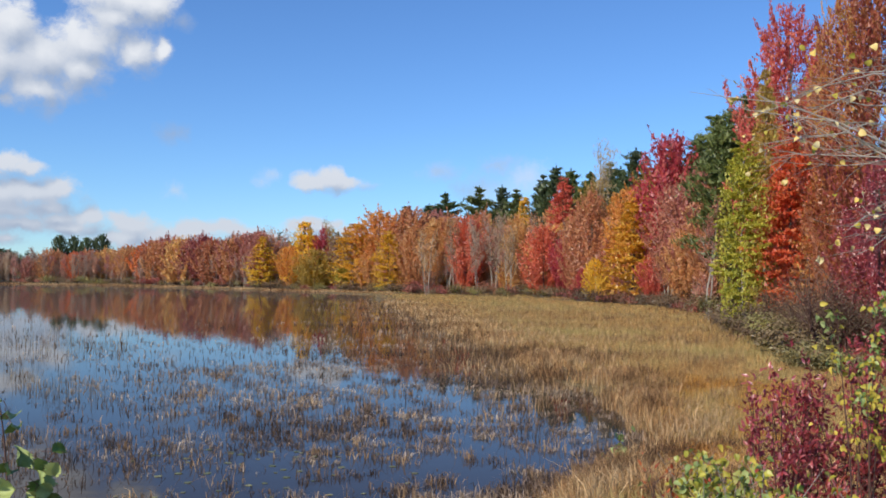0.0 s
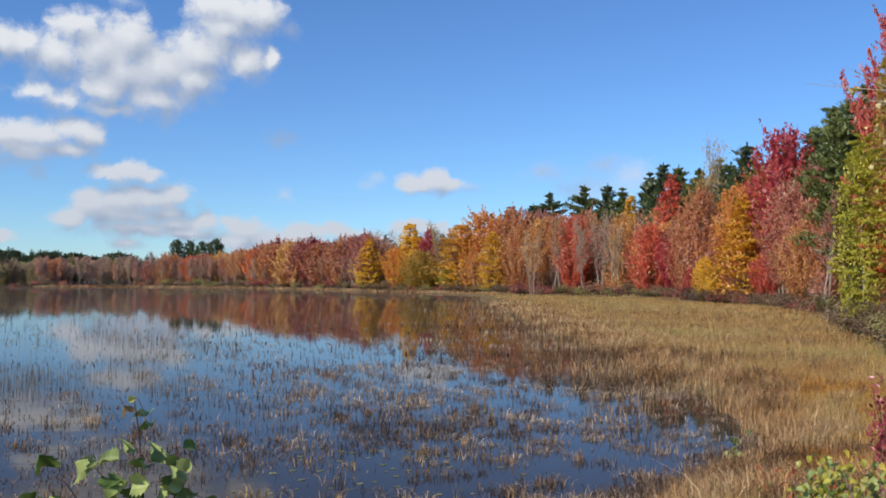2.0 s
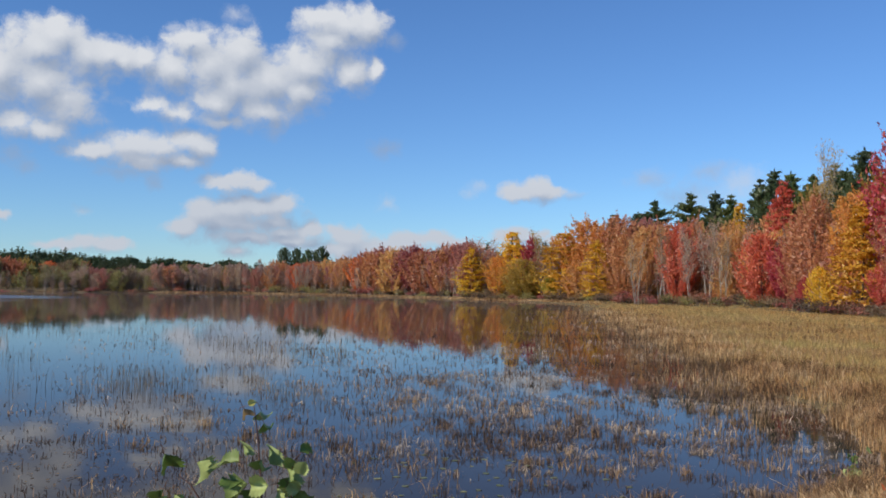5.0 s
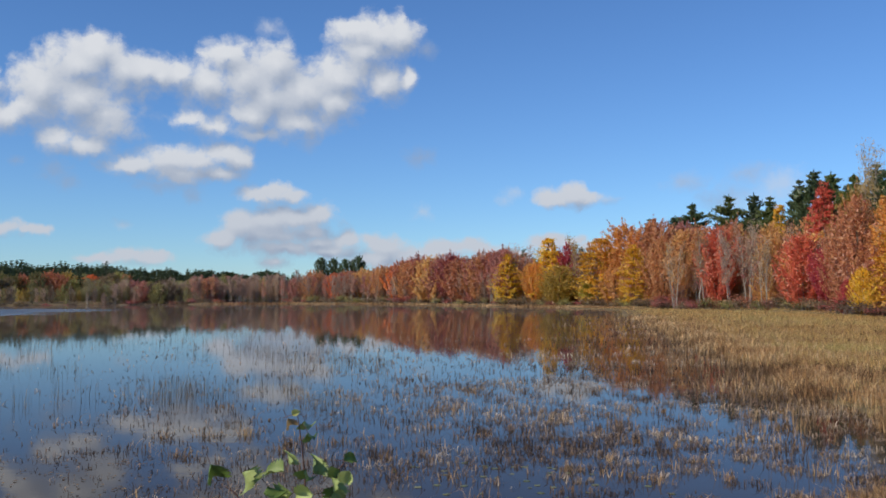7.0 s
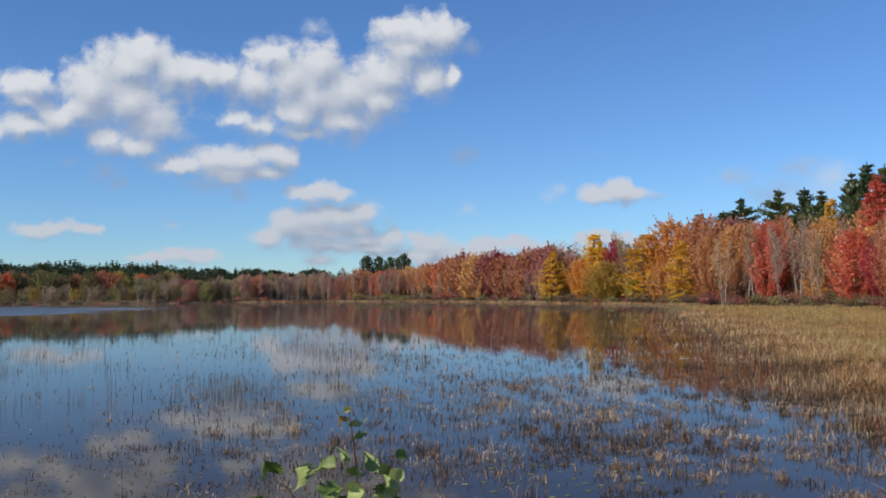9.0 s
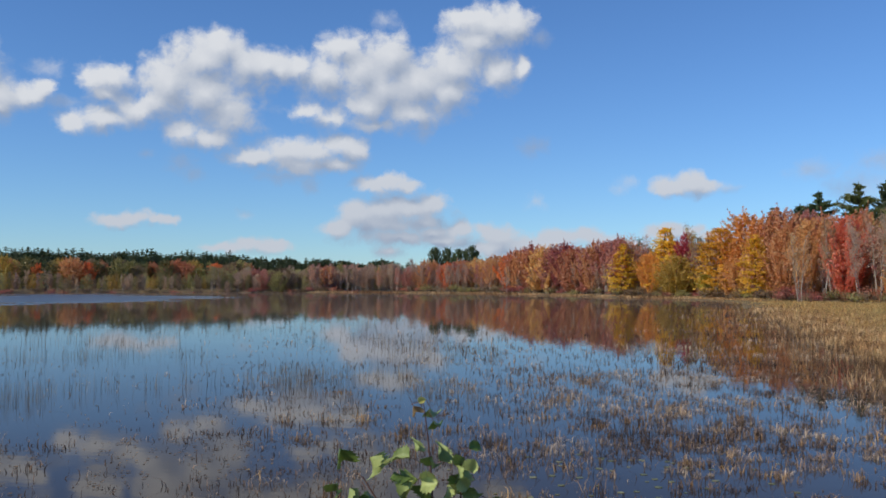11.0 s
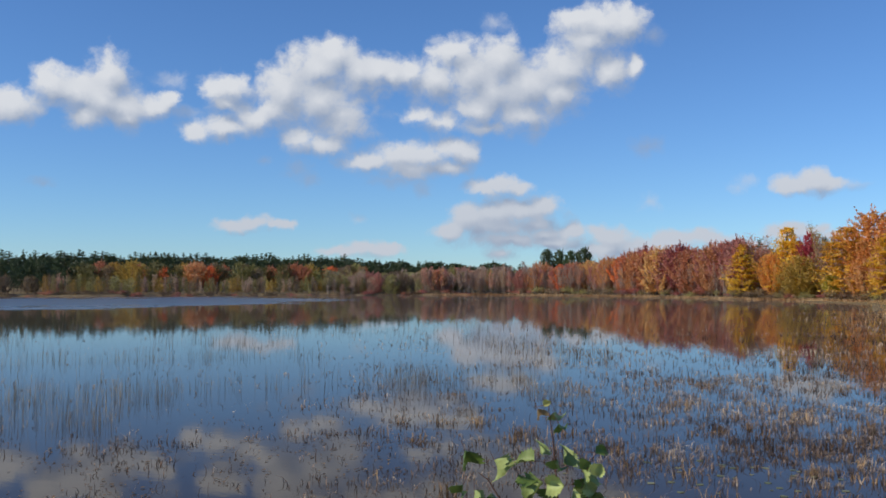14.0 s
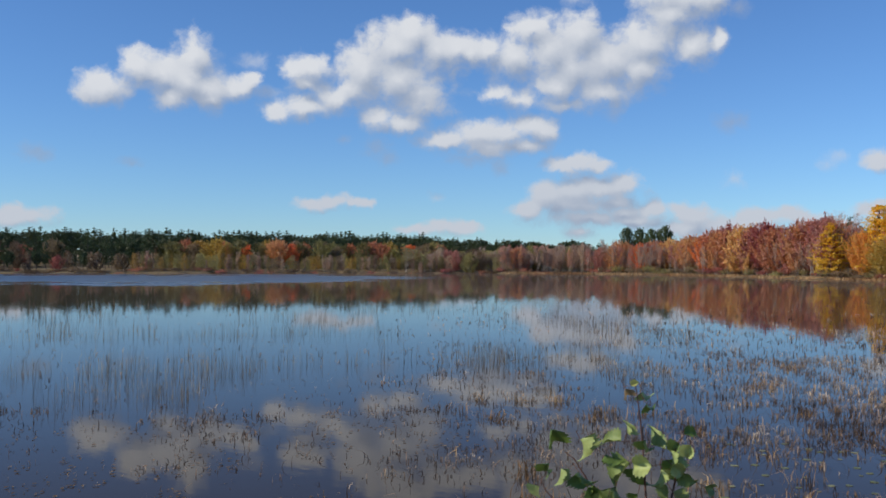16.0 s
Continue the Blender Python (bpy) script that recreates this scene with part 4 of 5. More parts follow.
scatter(16, 27, 0.8, -4, -1, 1.2, 2.0, 1.8, [("shrub", "umber"), ("shrub", "moss"), ("shrub", "peat")], "shrubs along the shore")
# rounded pines fill the back of the far wood
rng = np.random.default_rng(12)
scatter(-64, -44, 0.62, 56, 70, 10.0, 11.8, 0.85, [("crown_pine", "pine")])
scatter(-46, -34, 0.62, 66, 80, 10.4, 12.2, 0.85, [("crown_pine", "pine")])
scatter(-36, -25, 0.62, 78, 95, 9.0, 11.0, 0.85, [("crown_pine", "pine")])
for az, d, h, habit, colour in ((16.1, 56, 1.4, "shrub", "umber"), (16.6, 51, 1.1, "shrub", "moss"), (17.2, 48, 1.3, "shrub", "umber"), (17.8, 44, 1.2, "shrub", "brush"), (18.5, 40, 1.2, "shrub", "brush"), (19.2, 37, 1.2, "shrub", "umber"),
                                (19.9, 34, 1.0, "shrub", "brush"), (21.2, 35, 1.0, "shrub", "brush"), (22.6, 35, 1.0, "shrub", "brush"), (20.4, 43, 2.6, "thicket", "peat"), (21.6, 42, 2.9, "thicket", "umber"), (22.8, 41, 2.6, "thicket", "peat"), (24.6, 38, 2.6, "thicket", "peat")):
    h *= 0.8 + 0.45 * ((d * 7) % 5) / 4
    az += 1.5 if habit == "shrub" else 0.6
    d += ((d * 13) % 7) - 3
    plant(habit, colour, az, d, h, h * (1.9 if habit == "shrub" else 1.1), (4 if habit == "shrub" else 0) + int(d) % 3, d * 40.0, "shrubs along the shore")
scatter(18.5, 27, 1.3, -3, -1, 2.0, 3.0, 1.3, [("thicket", "peat"), ("thicket", "umber"), ("thicket", "peat")], "shrubs along the shore")


# ---- marsh plants ----
def blades(name, xy, z, height, width, lean, material, label, category, bent=True, broken=0.0):
    """Thin tapering blades, each its own island, joined as one sward; a share of them is broken over at a knee."""
    n = len(xy)
    a = rng.uniform(0, 2 * np.pi, n)
    side = np.stack([np.cos(a), np.sin(a), np.zeros(n)], 1) * (width / 2)[:, None]
    b = rng.uniform(0, 2 * np.pi, n)
    tip = np.stack([np.cos(b), np.sin(b), np.zeros(n)], 1) * (lean * height)[:, None]
    root = np.column_stack([xy, z])
    up = np.array([0, 0, 1.0])
    mid = root + up * (height * 0.6)[:, None] + tip * 0.3
    top = root + up * (height * np.sqrt(np.clip(1 - (0.6 * lean) ** 2, 0.1, 1)))[:, None] + tip
    if broken:
        snap = rng.uniform(0, 1, n) < broken
        way = np.stack([np.cos(b), np.sin(b), rng.uniform(-0.9, 0.7, n)], 1) * (height * rng.uniform(0.4, 1.0, n))[:, None]
        knee = root + up * (height * rng.uniform(0.35, 0.75, n))[:, None] + tip * 0.15
        mid = np.where(snap[:, None], knee, mid)
        top = np.where(snap[:, None], knee + way, top)
        top[:, 2] = np.maximum(top[:, 2], root[:, 2] + 0.03)
    if bent:
        V = np.stack([root - side, root + side, mid + side * 0.8, top, mid - side * 0.8], 1).reshape(-1, 3)
        k = (np.arange(n) * 5)[:, None]
        F = (k + np.array([0, 1, 2, 4])).tolist() + (k + np.array([4, 2, 3])).tolist()
    else:
        V = np.stack([root - side, root + side, top], 1).reshape(-1, 3)
        F = (np.arange(n)[:, None] * 3 + np.arange(3)[None, :])
    ob = mesh_object(name, V, F, material)
    return tagged(ob, label, category, kind="stuff")


def region(n, az0, az1, d0, d1, power=1.0):
    az = rng.uniform(az0, az1, n)
    d = d0 * (d1 / d0) ** (rng.uniform(0, 1, n) ** power)
    return az, d, np.stack([d * np.sin(np.radians(az)), d * np.cos(np.radians(az))], 1)


def patchy(xy, scale, seed):
    """Soft blotches between 0 and 1 over the plan."""
    x, y = xy[:, 0] / scale + seed, xy[:, 1] / scale - seed
    v = np.sin(x + 1.7 * np.sin(0.6 * y)) + np.sin(1.3 * y + 1.9 * np.sin(0.7 * x + 1)) + 0.7 * np.sin(2.3 * x - 1.7 * y) + 0.5 * np.sin(3.9 * x + 3.1 * y + 2)
    return np.clip(v / 6.4 + 0.5, 0, 1)


# sedge meadow: bent blades close by, straight ones further off
for name, n, d0, d1, bent in (("marsh_grass", 110000, 8.5, 17, True), ("marsh_grass", 560000, 17, 165, False)):
    az, d, xy = region(n, 1 if bent else -12, 30, d0, d1)
    zg = ground_z(xy[:, 0], xy[:, 1])
    tuft = patchy(xy, 0.45, 4) * 0.6 + patchy(xy, 2.1, 2) * 0.4
    keep = (zg > -0.12 - 0.4 * rng.uniform(0, 1, len(d)) ** 2) & (d < lerp(az, SHORE_AZ, SHORE_R) + 1 + 9 * rng.uniform(0, 1, len(d)) ** 2) & (rng.uniform(0.1, 0.75, len(d)) < tuft + 0.12) & (rng.uniform(0, 1, len(d)) < 0.12 + smooth((d / lerp(az, MARSH_AZ, MARSH_R) - 1.0 + 0.5 * (patchy(xy, 3.0, 8) - 0.5) - 0.15) / 0.5))
    az, d, xy, zg, tuft = az[keep], d[keep], xy[keep], zg[keep], tuft[keep]
    edge = np.clip((zg + 0.45) / 0.5, 0.3, 1)
    ht = rng.uniform(0.16, 0.46, len(d)) * edge * (0.35 + 1.1 * tuft)
    blades(name, xy, np.maximum(zg - 0.02, -0.1), ht, (0.006 if bent else 0.0045) + 0.0003 * d, rng.uniform(0.1, 1.0, len(d)), SEDGE, "golden tan sedge meadow standing at the lake edge", "grass", bent)
# pale fringe of grass along the far shore
n = 11000
az = rng.uniform(-30, -3, n)
d = lerp(az, SHORE_AZ, SHORE_R) + rng.uniform(-7, 2, n)
xy = np.stack([d * np.sin(np.radians(az)), d * np.cos(np.radians(az))], 1)
blades("shore_grass", xy, np.full(n, -0.1), rng.uniform(0.35, 0.8, n), np.full(n, 0.09), rng.uniform(0.1, 0.7, n), STALK, "pale strip of dry grass along the far shore", "grass", False)

# brown stalks that stand between meadow and water
az, d, xy = region(400000, -8, 27, 10, 110)
edge = lerp(az, MARSH_AZ, MARSH_R)
zg = ground_z(xy[:, 0], xy[:, 1])
want = smooth((2.0 - d / edge) / 0.9) * smooth((patchy(xy, 1.3, 7) * 0.6 + patchy(xy, 0.4, 1) * 0.4 - 0.38) / 0.2)
keep = (zg > -0.5) & (rng.uniform(0, 1, len(d)) < want * 0.75)
az, d, xy, zg = az[keep], d[keep], xy[keep], zg[keep]
blades("dry_stalks", xy, np.maximum(zg, -0.05) - 0.02, rng.uniform(0.25, 0.6, len(d)), (0.006 + 0.00035 * d) * rng.uniform(0.5, 1.6, len(d)), rng.uniform(0.03, 0.9, len(d)), STALK, "brown broken stalks between the meadow and the water", "reeds", True, 0.45)

# the same stalks thinning out over the shallows before the meadow
az, d, xy = region(230000, -11, 13, 14, 105)
edge = lerp(az, MARSH_AZ, MARSH_R)
zg = ground_z(xy[:, 0], xy[:, 1])
want = smooth((d / edge - 0.42) / 0.6) * smooth((az + 10.5) / 6) * smooth((9 - az) / 4) * (0.25 + 0.75 * smooth((patchy(xy, 2.2, 12) * 0.5 + patchy(xy, 0.5, 6) * 0.5 - 0.36) / 0.2))
keep = (zg < 0.0) & (rng.uniform(0, 1, len(d)) < want * 0.26)
az, d, xy = az[keep], d[keep], xy[keep]
blades("dry_stalks", xy, np.full(len(d), -0.06), rng.uniform(0.2, 0.55, len(d)), (0.005 + 0.0003 * d) * rng.uniform(0.5, 1.5, len(d)), rng.uniform(0.03, 0.8, len(d)), BROWN, "brown stalks thinning out over the shallow water", "reeds", True, 0.4)

# withered stalks in drifts through the meadow
az, d, xy = region(120000, -6, 18, 17, 95)
zg = ground_z(xy[:, 0], xy[:, 1])
drift = patchy(xy * np.array([0.5, 1.1]), 2.4, 25) * 0.6 + patchy(xy, 0.6, 13) * 0.4
keep = (zg > -0.2) & (zg < 0.3) & (rng.uniform(0, 1, len(d)) < 0.5 * smooth((drift - 0.5) / 0.14))
az, d, xy, zg = az[keep], d[keep], xy[keep], zg[keep]
blades("dry_stalks", xy, zg - 0.02, rng.uniform(0.25, 0.55, len(d)), (0.004 + 0.0003 * d) * rng.uniform(0.5, 1.5, len(d)), rng.uniform(0.05, 0.8, len(d)), BROWN, "withered brown stalks in drifts through the meadow", "reeds", True, 0.4)

# darker clumps and an orange flush of sedge where the meadow meets the bank
az, d, xy = region(42000, 2.5, 17.5, 11, 24)
zg = ground_z(xy[:, 0], xy[:, 1])
keep = (patchy(xy, 0.55, 17) > 0.56) & (zg < 0.4) & (zg > -0.62)
az, d, xy, zg = az[keep], d[keep], xy[keep], zg[keep]
blades("dry_stalks", xy, np.maximum(zg, -0.05) - 0.02, rng.uniform(0.16, 0.48, len(d)), 0.005 + 0.0004 * d, rng.uniform(0.05, 0.9, len(d)), BROWN, "dark clumps of withered stalks at the water's edge", "reeds", True, 0.5)
az, d, xy = region(46000, 13.5, 20.5, 10.5, 28)
zg = ground_z(xy[:, 0], xy[:, 1])
keep = (patchy(xy, 1.1, 30) > 0.43) & (zg < 0.7)
az, d, xy, zg = az[keep], d[keep], xy[keep], zg[keep]
blades("orange_sedge", xy, zg - 0.02, rng.uniform(0.15, 0.36, len(d)), 0.003 + 0.00025 * d, rng.uniform(0.2, 1.0, len(d)), FLUSH, "orange tinted sedge in the marsh meadow", "grass")

# reeds in shallow water
for name, n, d0, d1 in (("reed_stubble", 165000, 10.5, 32), ("reed_stubble", 130000, 32, 130)):
    az, d, xy = region(n, -62, 24, d0, d1)
    zg = ground_z(xy[:, 0], xy[:, 1])
    spread = smooth((az + 50) / 42)
    want = 0.05 + 0.62 * spread ** 1.5 * smooth((75 - d) / 45) + 0.7 * smooth((az + 14 - 0.03 * d) / 10)
    want = want * smooth((patchy(xy, 1.5, 5) * 0.4 + patchy(xy, 0.24, 9) * 0.6 - 0.5) / 0.08)
    want = want + 0.2 * smooth((patchy(xy, 0.9, 21) - 0.6) / 0.06) * (d < 21) * (az < -18)
    want = want * np.where(d > 75, np.where(az > -11, 1.0, 0.03), 1)
    want = want * np.where(az < -9, 0.25 + 0.75 * smooth((d - 11.5) / 7), 1)
    keep = (zg < 0.0) & (rng.uniform(0, 1, len(d)) < want)
    az, d, xy = az[keep], d[keep], xy[keep]
    ht = rng.uniform(0.04, 0.17, len(d)) * np.where(az < -25, 0.75, 1.0) * (0.6 + 0.8 * patchy(xy, 1.7, 5)) * (1 + 0.008 * d)
    blades(name, xy, np.full(len(d), -0.04), ht + 0.04, (0.008 + 0.0004 * d) * rng.uniform(0.6, 1.5, len(d)), rng.uniform(0.1, 1.3, len(d)), REED, "broken brown reed stems standing in the shallow water", "reeds", True, 0.8)

# tussocks of arching dead sedge standing in the shallows
trnd = np.random.default_rng(52)
xs = []
for k in range(90):
    a0 = trnd.uniform(-34, 12)
    d0 = 11.8 * (30 / 11.8) ** trnd.uniform(0, 1)
    x0, y0 = polar(a0, d0)
    if float(ground_z(x0, y0)) > -0.1:
        continue
    m0 = int(trnd.integers(14, 46))
    r0 = trnd.uniform(0.08, 0.26)
    xs.append(np.array([x0, y0]) + trnd.normal(0, 1, (m0, 2)) * np.array([r0, r0 * 0.7]))
xy = np.concatenate(xs)
n = len(xy)
blades("sedge_tussocks", xy, np.full(n, -0.03), trnd.uniform(0.1, 0.3, n), trnd.uniform(0.008, 0.018, n), trnd.uniform(0.2, 1.1, n), BROWN, "tussocks of arching dead sedge in the shallow water", "sedge", True, 0.5)

# slim rushes further out
az, d, xy = region(30000, -62, -18, 20, 75)
want = smooth((patchy(xy, 2.6, 14) * 0.6 + patchy(xy, 0.7, 3) * 0.4 - 0.6) / 0.05)
keep = rng.uniform(0, 1, len(d)) < want * 0.7
az, d, xy = az[keep], d[keep], xy[keep]
blades("rushes", xy, np.full(len(d), -0.05), rng.uniform(0.2, 0.75, len(d)), 0.003 + 0.00016 * d, rng.uniform(0.02, 0.2, len(d)), RUSH, "tall thin dark rushes standing in open water", "rushes")


# ---- plants close to the camera ----
def leaf_blade(length, width, curl, fold, teeth=0.0, steps=6, wave=0.0):
    """A single leaf as verts and faces: stalk end at the origin, tip along +x, bent along its length, folded on the midrib and waved at the rim."""
    V, F = [], []
    rows = (-1, -0.5, 0, 0.5, 1) if wave else (-1, 0, 1)
    n = len(rows)
    for i in range(steps + 1):
        t = i / steps
        w = width / 2 * (math.sin(math.pi * min(1, t * 0.93 + 0.06) ** 0.72) ** 0.85 if 0 < t < 1 else 0.03)
        if teeth and i % 2:
            w *= 1 + teeth
        ang = curl * t
        x = length * (math.sin(ang) / curl if abs(curl) > 0.01 else t)
        z = -length * ((1 - math.cos(ang)) / curl if abs(curl) > 0.01 else 0)
        for r in rows:
            V.append((x, w * r, z + fold * w * abs(r) ** 1.4 + wave * length * r * abs(r) * math.sin(9 * t + 2.2 * r)))
    for i in range(steps):
        for k in range(n - 1):
            a = n * i + k
            F.append((a, a + 1, a + n + 1, a + n))
    return V, F


LEAF_MESH = {}


def leaf_part(kind, material, parent, at, turn, size, name="leaf"):
    """A leaf as a part of a plant; leaves of a kind share a few meshes."""
    key = (kind, material.name)
    if key not in LEAF_MESH:
        shape = {"birch": (0.62, 0.8, 0.5, 0.12), "poplar": (0.66, 0.9, 1.2, 0.3), "crumpled": (0.66, 1.3, 1.9, 0.3), "curled": (0.58, 1.9, 2.0, 0.28), "oval": (0.36, 0.6, 0.35, 0.0), "round": (0.95, 0.9, 0.4, 0.08)}[kind]
        fine = kind in ("poplar", "crumpled", "curled")
        V, F = leaf_blade(1.0, shape[0], shape[1], shape[2], shape[3], 14 if fine else 6, {"poplar": 0.09, "crumpled": 0.17, "curled": 0.15}[kind] if fine else 0.0)
        me = bpy.data.meshes.new(name)
        me.from_pydata(V, [], F)
        me.materials.append(material)
        for poly in me.polygons:
            poly.use_smooth = True
        LEAF_MESH[key] = me
    ob = new(name, LEAF_MESH[key])
    ob.parent = parent
    ob.matrix_basis = Matrix.Translation(at) @ turn.to_matrix().to_4x4() @ Matrix.Diagonal((size, size, size, 1))
    return ob


def single_leaf_material(name, a, b, through=0.4, gloss=0.15):
    m = Nodes(name)
    own = m.n.new("ShaderNodeObjectInfo").outputs["Random"]
    vein = m.noise(9.0, 4, 0.6)
    f = m.math("ADD", m.math("MULTIPLY", own, 0.65), m.math("MULTIPLY", vein, 0.35))
    col = m.ramp(f, (0.25, a), (0.8, b))
    d = m.add("ShaderNodeBsdfPrincipled", Base_Color=col, Roughness=0.55)
    t = m.add("ShaderNodeBsdfTranslucent", Color=col)
    mx = m.add("ShaderNodeMixShader", Fac=through)
    m.l.new(d.outputs[0], mx.inputs[1])
    m.l.new(t.outputs[0], mx.inputs[2])
    return m.done(mx.outputs[0])


GREEN_LEAF = single_leaf_material("sapling_leaf", (0.11, 0.18, 0.035), (0.43, 0.50, 0.19), through=0.2)
YELLOW_LEAF = single_leaf_material("yellowing_leaf", (0.45, 0.40, 0.05), (0.80, 0.62, 0.10))
PALE_LEAF = single_leaf_material("pale_yellow_leaf", (0.82, 0.58, 0.14), (0.92, 0.78, 0.42), through=0.25)
WINE_LEAF = single_leaf_material("wine_red_leaf", (0.16, 0.02, 0.03), (0.48, 0.07, 0.075))
RED_LEAF = single_leaf_material("red_leaf", (0.35, 0.05, 0.03), (0.60, 0.16, 0.05))
SHRUB_LEAF = single_leaf_material("shrub_leaf", (0.15, 0.19, 0.035), (0.52, 0.50, 0.14))
BROWN_LEAF = single_leaf_material("brown_leaf", (0.16, 0.10, 0.05), (0.36, 0.25, 0.12))


def facing(angle, tilt, spin, across, towards):
    """A leaf's turn: tip along `angle` degrees in the upright plane across x up, its face `tilt` degrees off the viewer."""
    a = radians(angle)
    ahead = (across * math.cos(a) + Vector((0, 0, 1)) * math.sin(a) + towards * (0.25 * math.sin(spin))).normalized()
    face = (towards * math.cos(radians(tilt)) + Vector((0, 0, 1)) * math.sin(radians(tilt))).normalized()
    side = face.cross(ahead).normalized()
    face = ahead.cross(side).normalized()
    m = Matrix((ahead, side, face)).transposed()
    return m.to_quaternion()


def build_sapling():
    """A young birch that stands on the bank just below the camera; rows: across, height, leaf length, direction of the tip."""
    a0 = radians(-21.5)
    foot = Vector((2.4 * math.sin(a0), 2.4 * math.cos(a0), 0))
    across = Vector((math.cos(a0), -math.sin(a0), 0))
    towards = Vector((-math.sin(a0), -math.cos(a0), 0))
    zg = float(ground_z(foot.x, foot.y))
    ob = new("birch_sapling")
    ob.location = (foot.x, foot.y, zg)
    rnd = random.Random(4)

    def at(u, z, depth=0.0):
        p = across * u + towards * depth
        return Vector((p.x, p.y, z - zg))

    for name, pts, r in (("stem", [(-0.10, zg - 0.05), (-0.125, 1.9), (-0.134, 2.411), (-0.141, 2.526), (-0.148, 2.604), (-0.155, 2.66), (-0.161, 2.70)], 0.0040),
                         ("branch", [(-0.12, 1.95), (-0.20, 2.25), (-0.25, 2.404), (-0.283, 2.448), (-0.314, 2.497), (-0.34, 2.515)], 0.0042),
                         ("branch", [(-0.12, 2.0), (-0.085, 2.25), (-0.07, 2.415), (-0.056, 2.488), (-0.062, 2.544), (-0.036, 2.575)], 0.0042),
                         ("branch", [(-0.128, 2.15), (-0.30, 2.33), (-0.385, 2.41), (-0.40, 2.44)], 0.0035)):
        V, F = [], []
        tube(V, F, [at(u, z, 0.02 * math.sin(7 * z)) for u, z in pts], [r * (1 - 0.75 * i / (len(pts) - 1)) for i in range(len(pts))], 6)
        mesh_object(name, V, F, STEM, ob)
    LEAVES = [(-0.160, 2.704, 0.027, 10), (-0.176, 2.657, 0.047, -70), (-0.132, 2.658, 0.037, -50), (-0.121, 2.633, 0.037, -60), (-0.176, 2.598, 0.040, 70), (-0.225, 2.545, 0.067, 190),
              (-0.114, 2.566, 0.067, 60), (-0.136, 2.541, 0.060, -80), (-0.024, 2.585, 0.047, 15), (-0.062, 2.530, 0.067, 85), (-0.352, 2.545, 0.101, -85), (-0.283, 2.514, 0.077, -70),
              (-0.393, 2.452, 0.076, -120), (-0.341, 2.458, 0.059, -80), (-0.256, 2.420, 0.067, -60), (-0.205, 2.458, 0.101, 230), (-0.155, 2.490, 0.084, 200), (-0.145, 2.440, 0.084, -110),
              (-0.057, 2.470, 0.084, -80), (-0.024, 2.458, 0.060, -55), (-0.097, 2.454, 0.067, -90), (0.029, 2.433, 0.050, -20), (-0.403, 2.416, 0.057, -100)]
    for k in range(10):
        LEAVES.append((rnd.uniform(-0.30, -0.02), rnd.uniform(2.38, 2.56), rnd.uniform(0.045, 0.07), rnd.uniform(-130, -30)))
    for k in range(24):
        LEAVES.append((rnd.uniform(-0.38, 0.05), rnd.uniform(2.05, 2.42), rnd.uniform(0.055, 0.085), rnd.uniform(-120, -60)))
    for i, (u, z, length, ang) in enumerate(LEAVES):
        q = facing(ang + rnd.uniform(-20, 20), rnd.uniform(-30, 35), rnd.uniform(0, 6.28), across, towards) @ Matrix.Rotation(radians(rnd.uniform(-72, 72)), 3, "X").to_quaternion()
        ahead = Vector((1, 0, 0))
        ahead.rotate(q)
        kind = "curled" if i in (1, 3, 9, 10, 12) else ("poplar", "crumpled", "curled", "poplar", "crumpled")[i % 5]
        mat = BROWN_LEAF if i == 1 else SHRUB_LEAF if i == 0 else GREEN_LEAF
        length *= 1.1 if i in (1, 2, 3) else 0.86
        base = at(u, z, rnd.uniform(-0.05, 0.06)) - ahead * (length * 0.5)
        leaf_part(kind, mat, ob, base, q, length)
        V, F = [], []
        tube(V, F, [base - ahead * 0.022 + Vector((0, 0, 0.004)), base], [0.0011, 0.0008], 3)
        mesh_object("stalk", V, F, STEM, ob)
    tagged(ob, "young birch sapling with curling fresh green leaves on the bank", "sapling")


build_sapling()


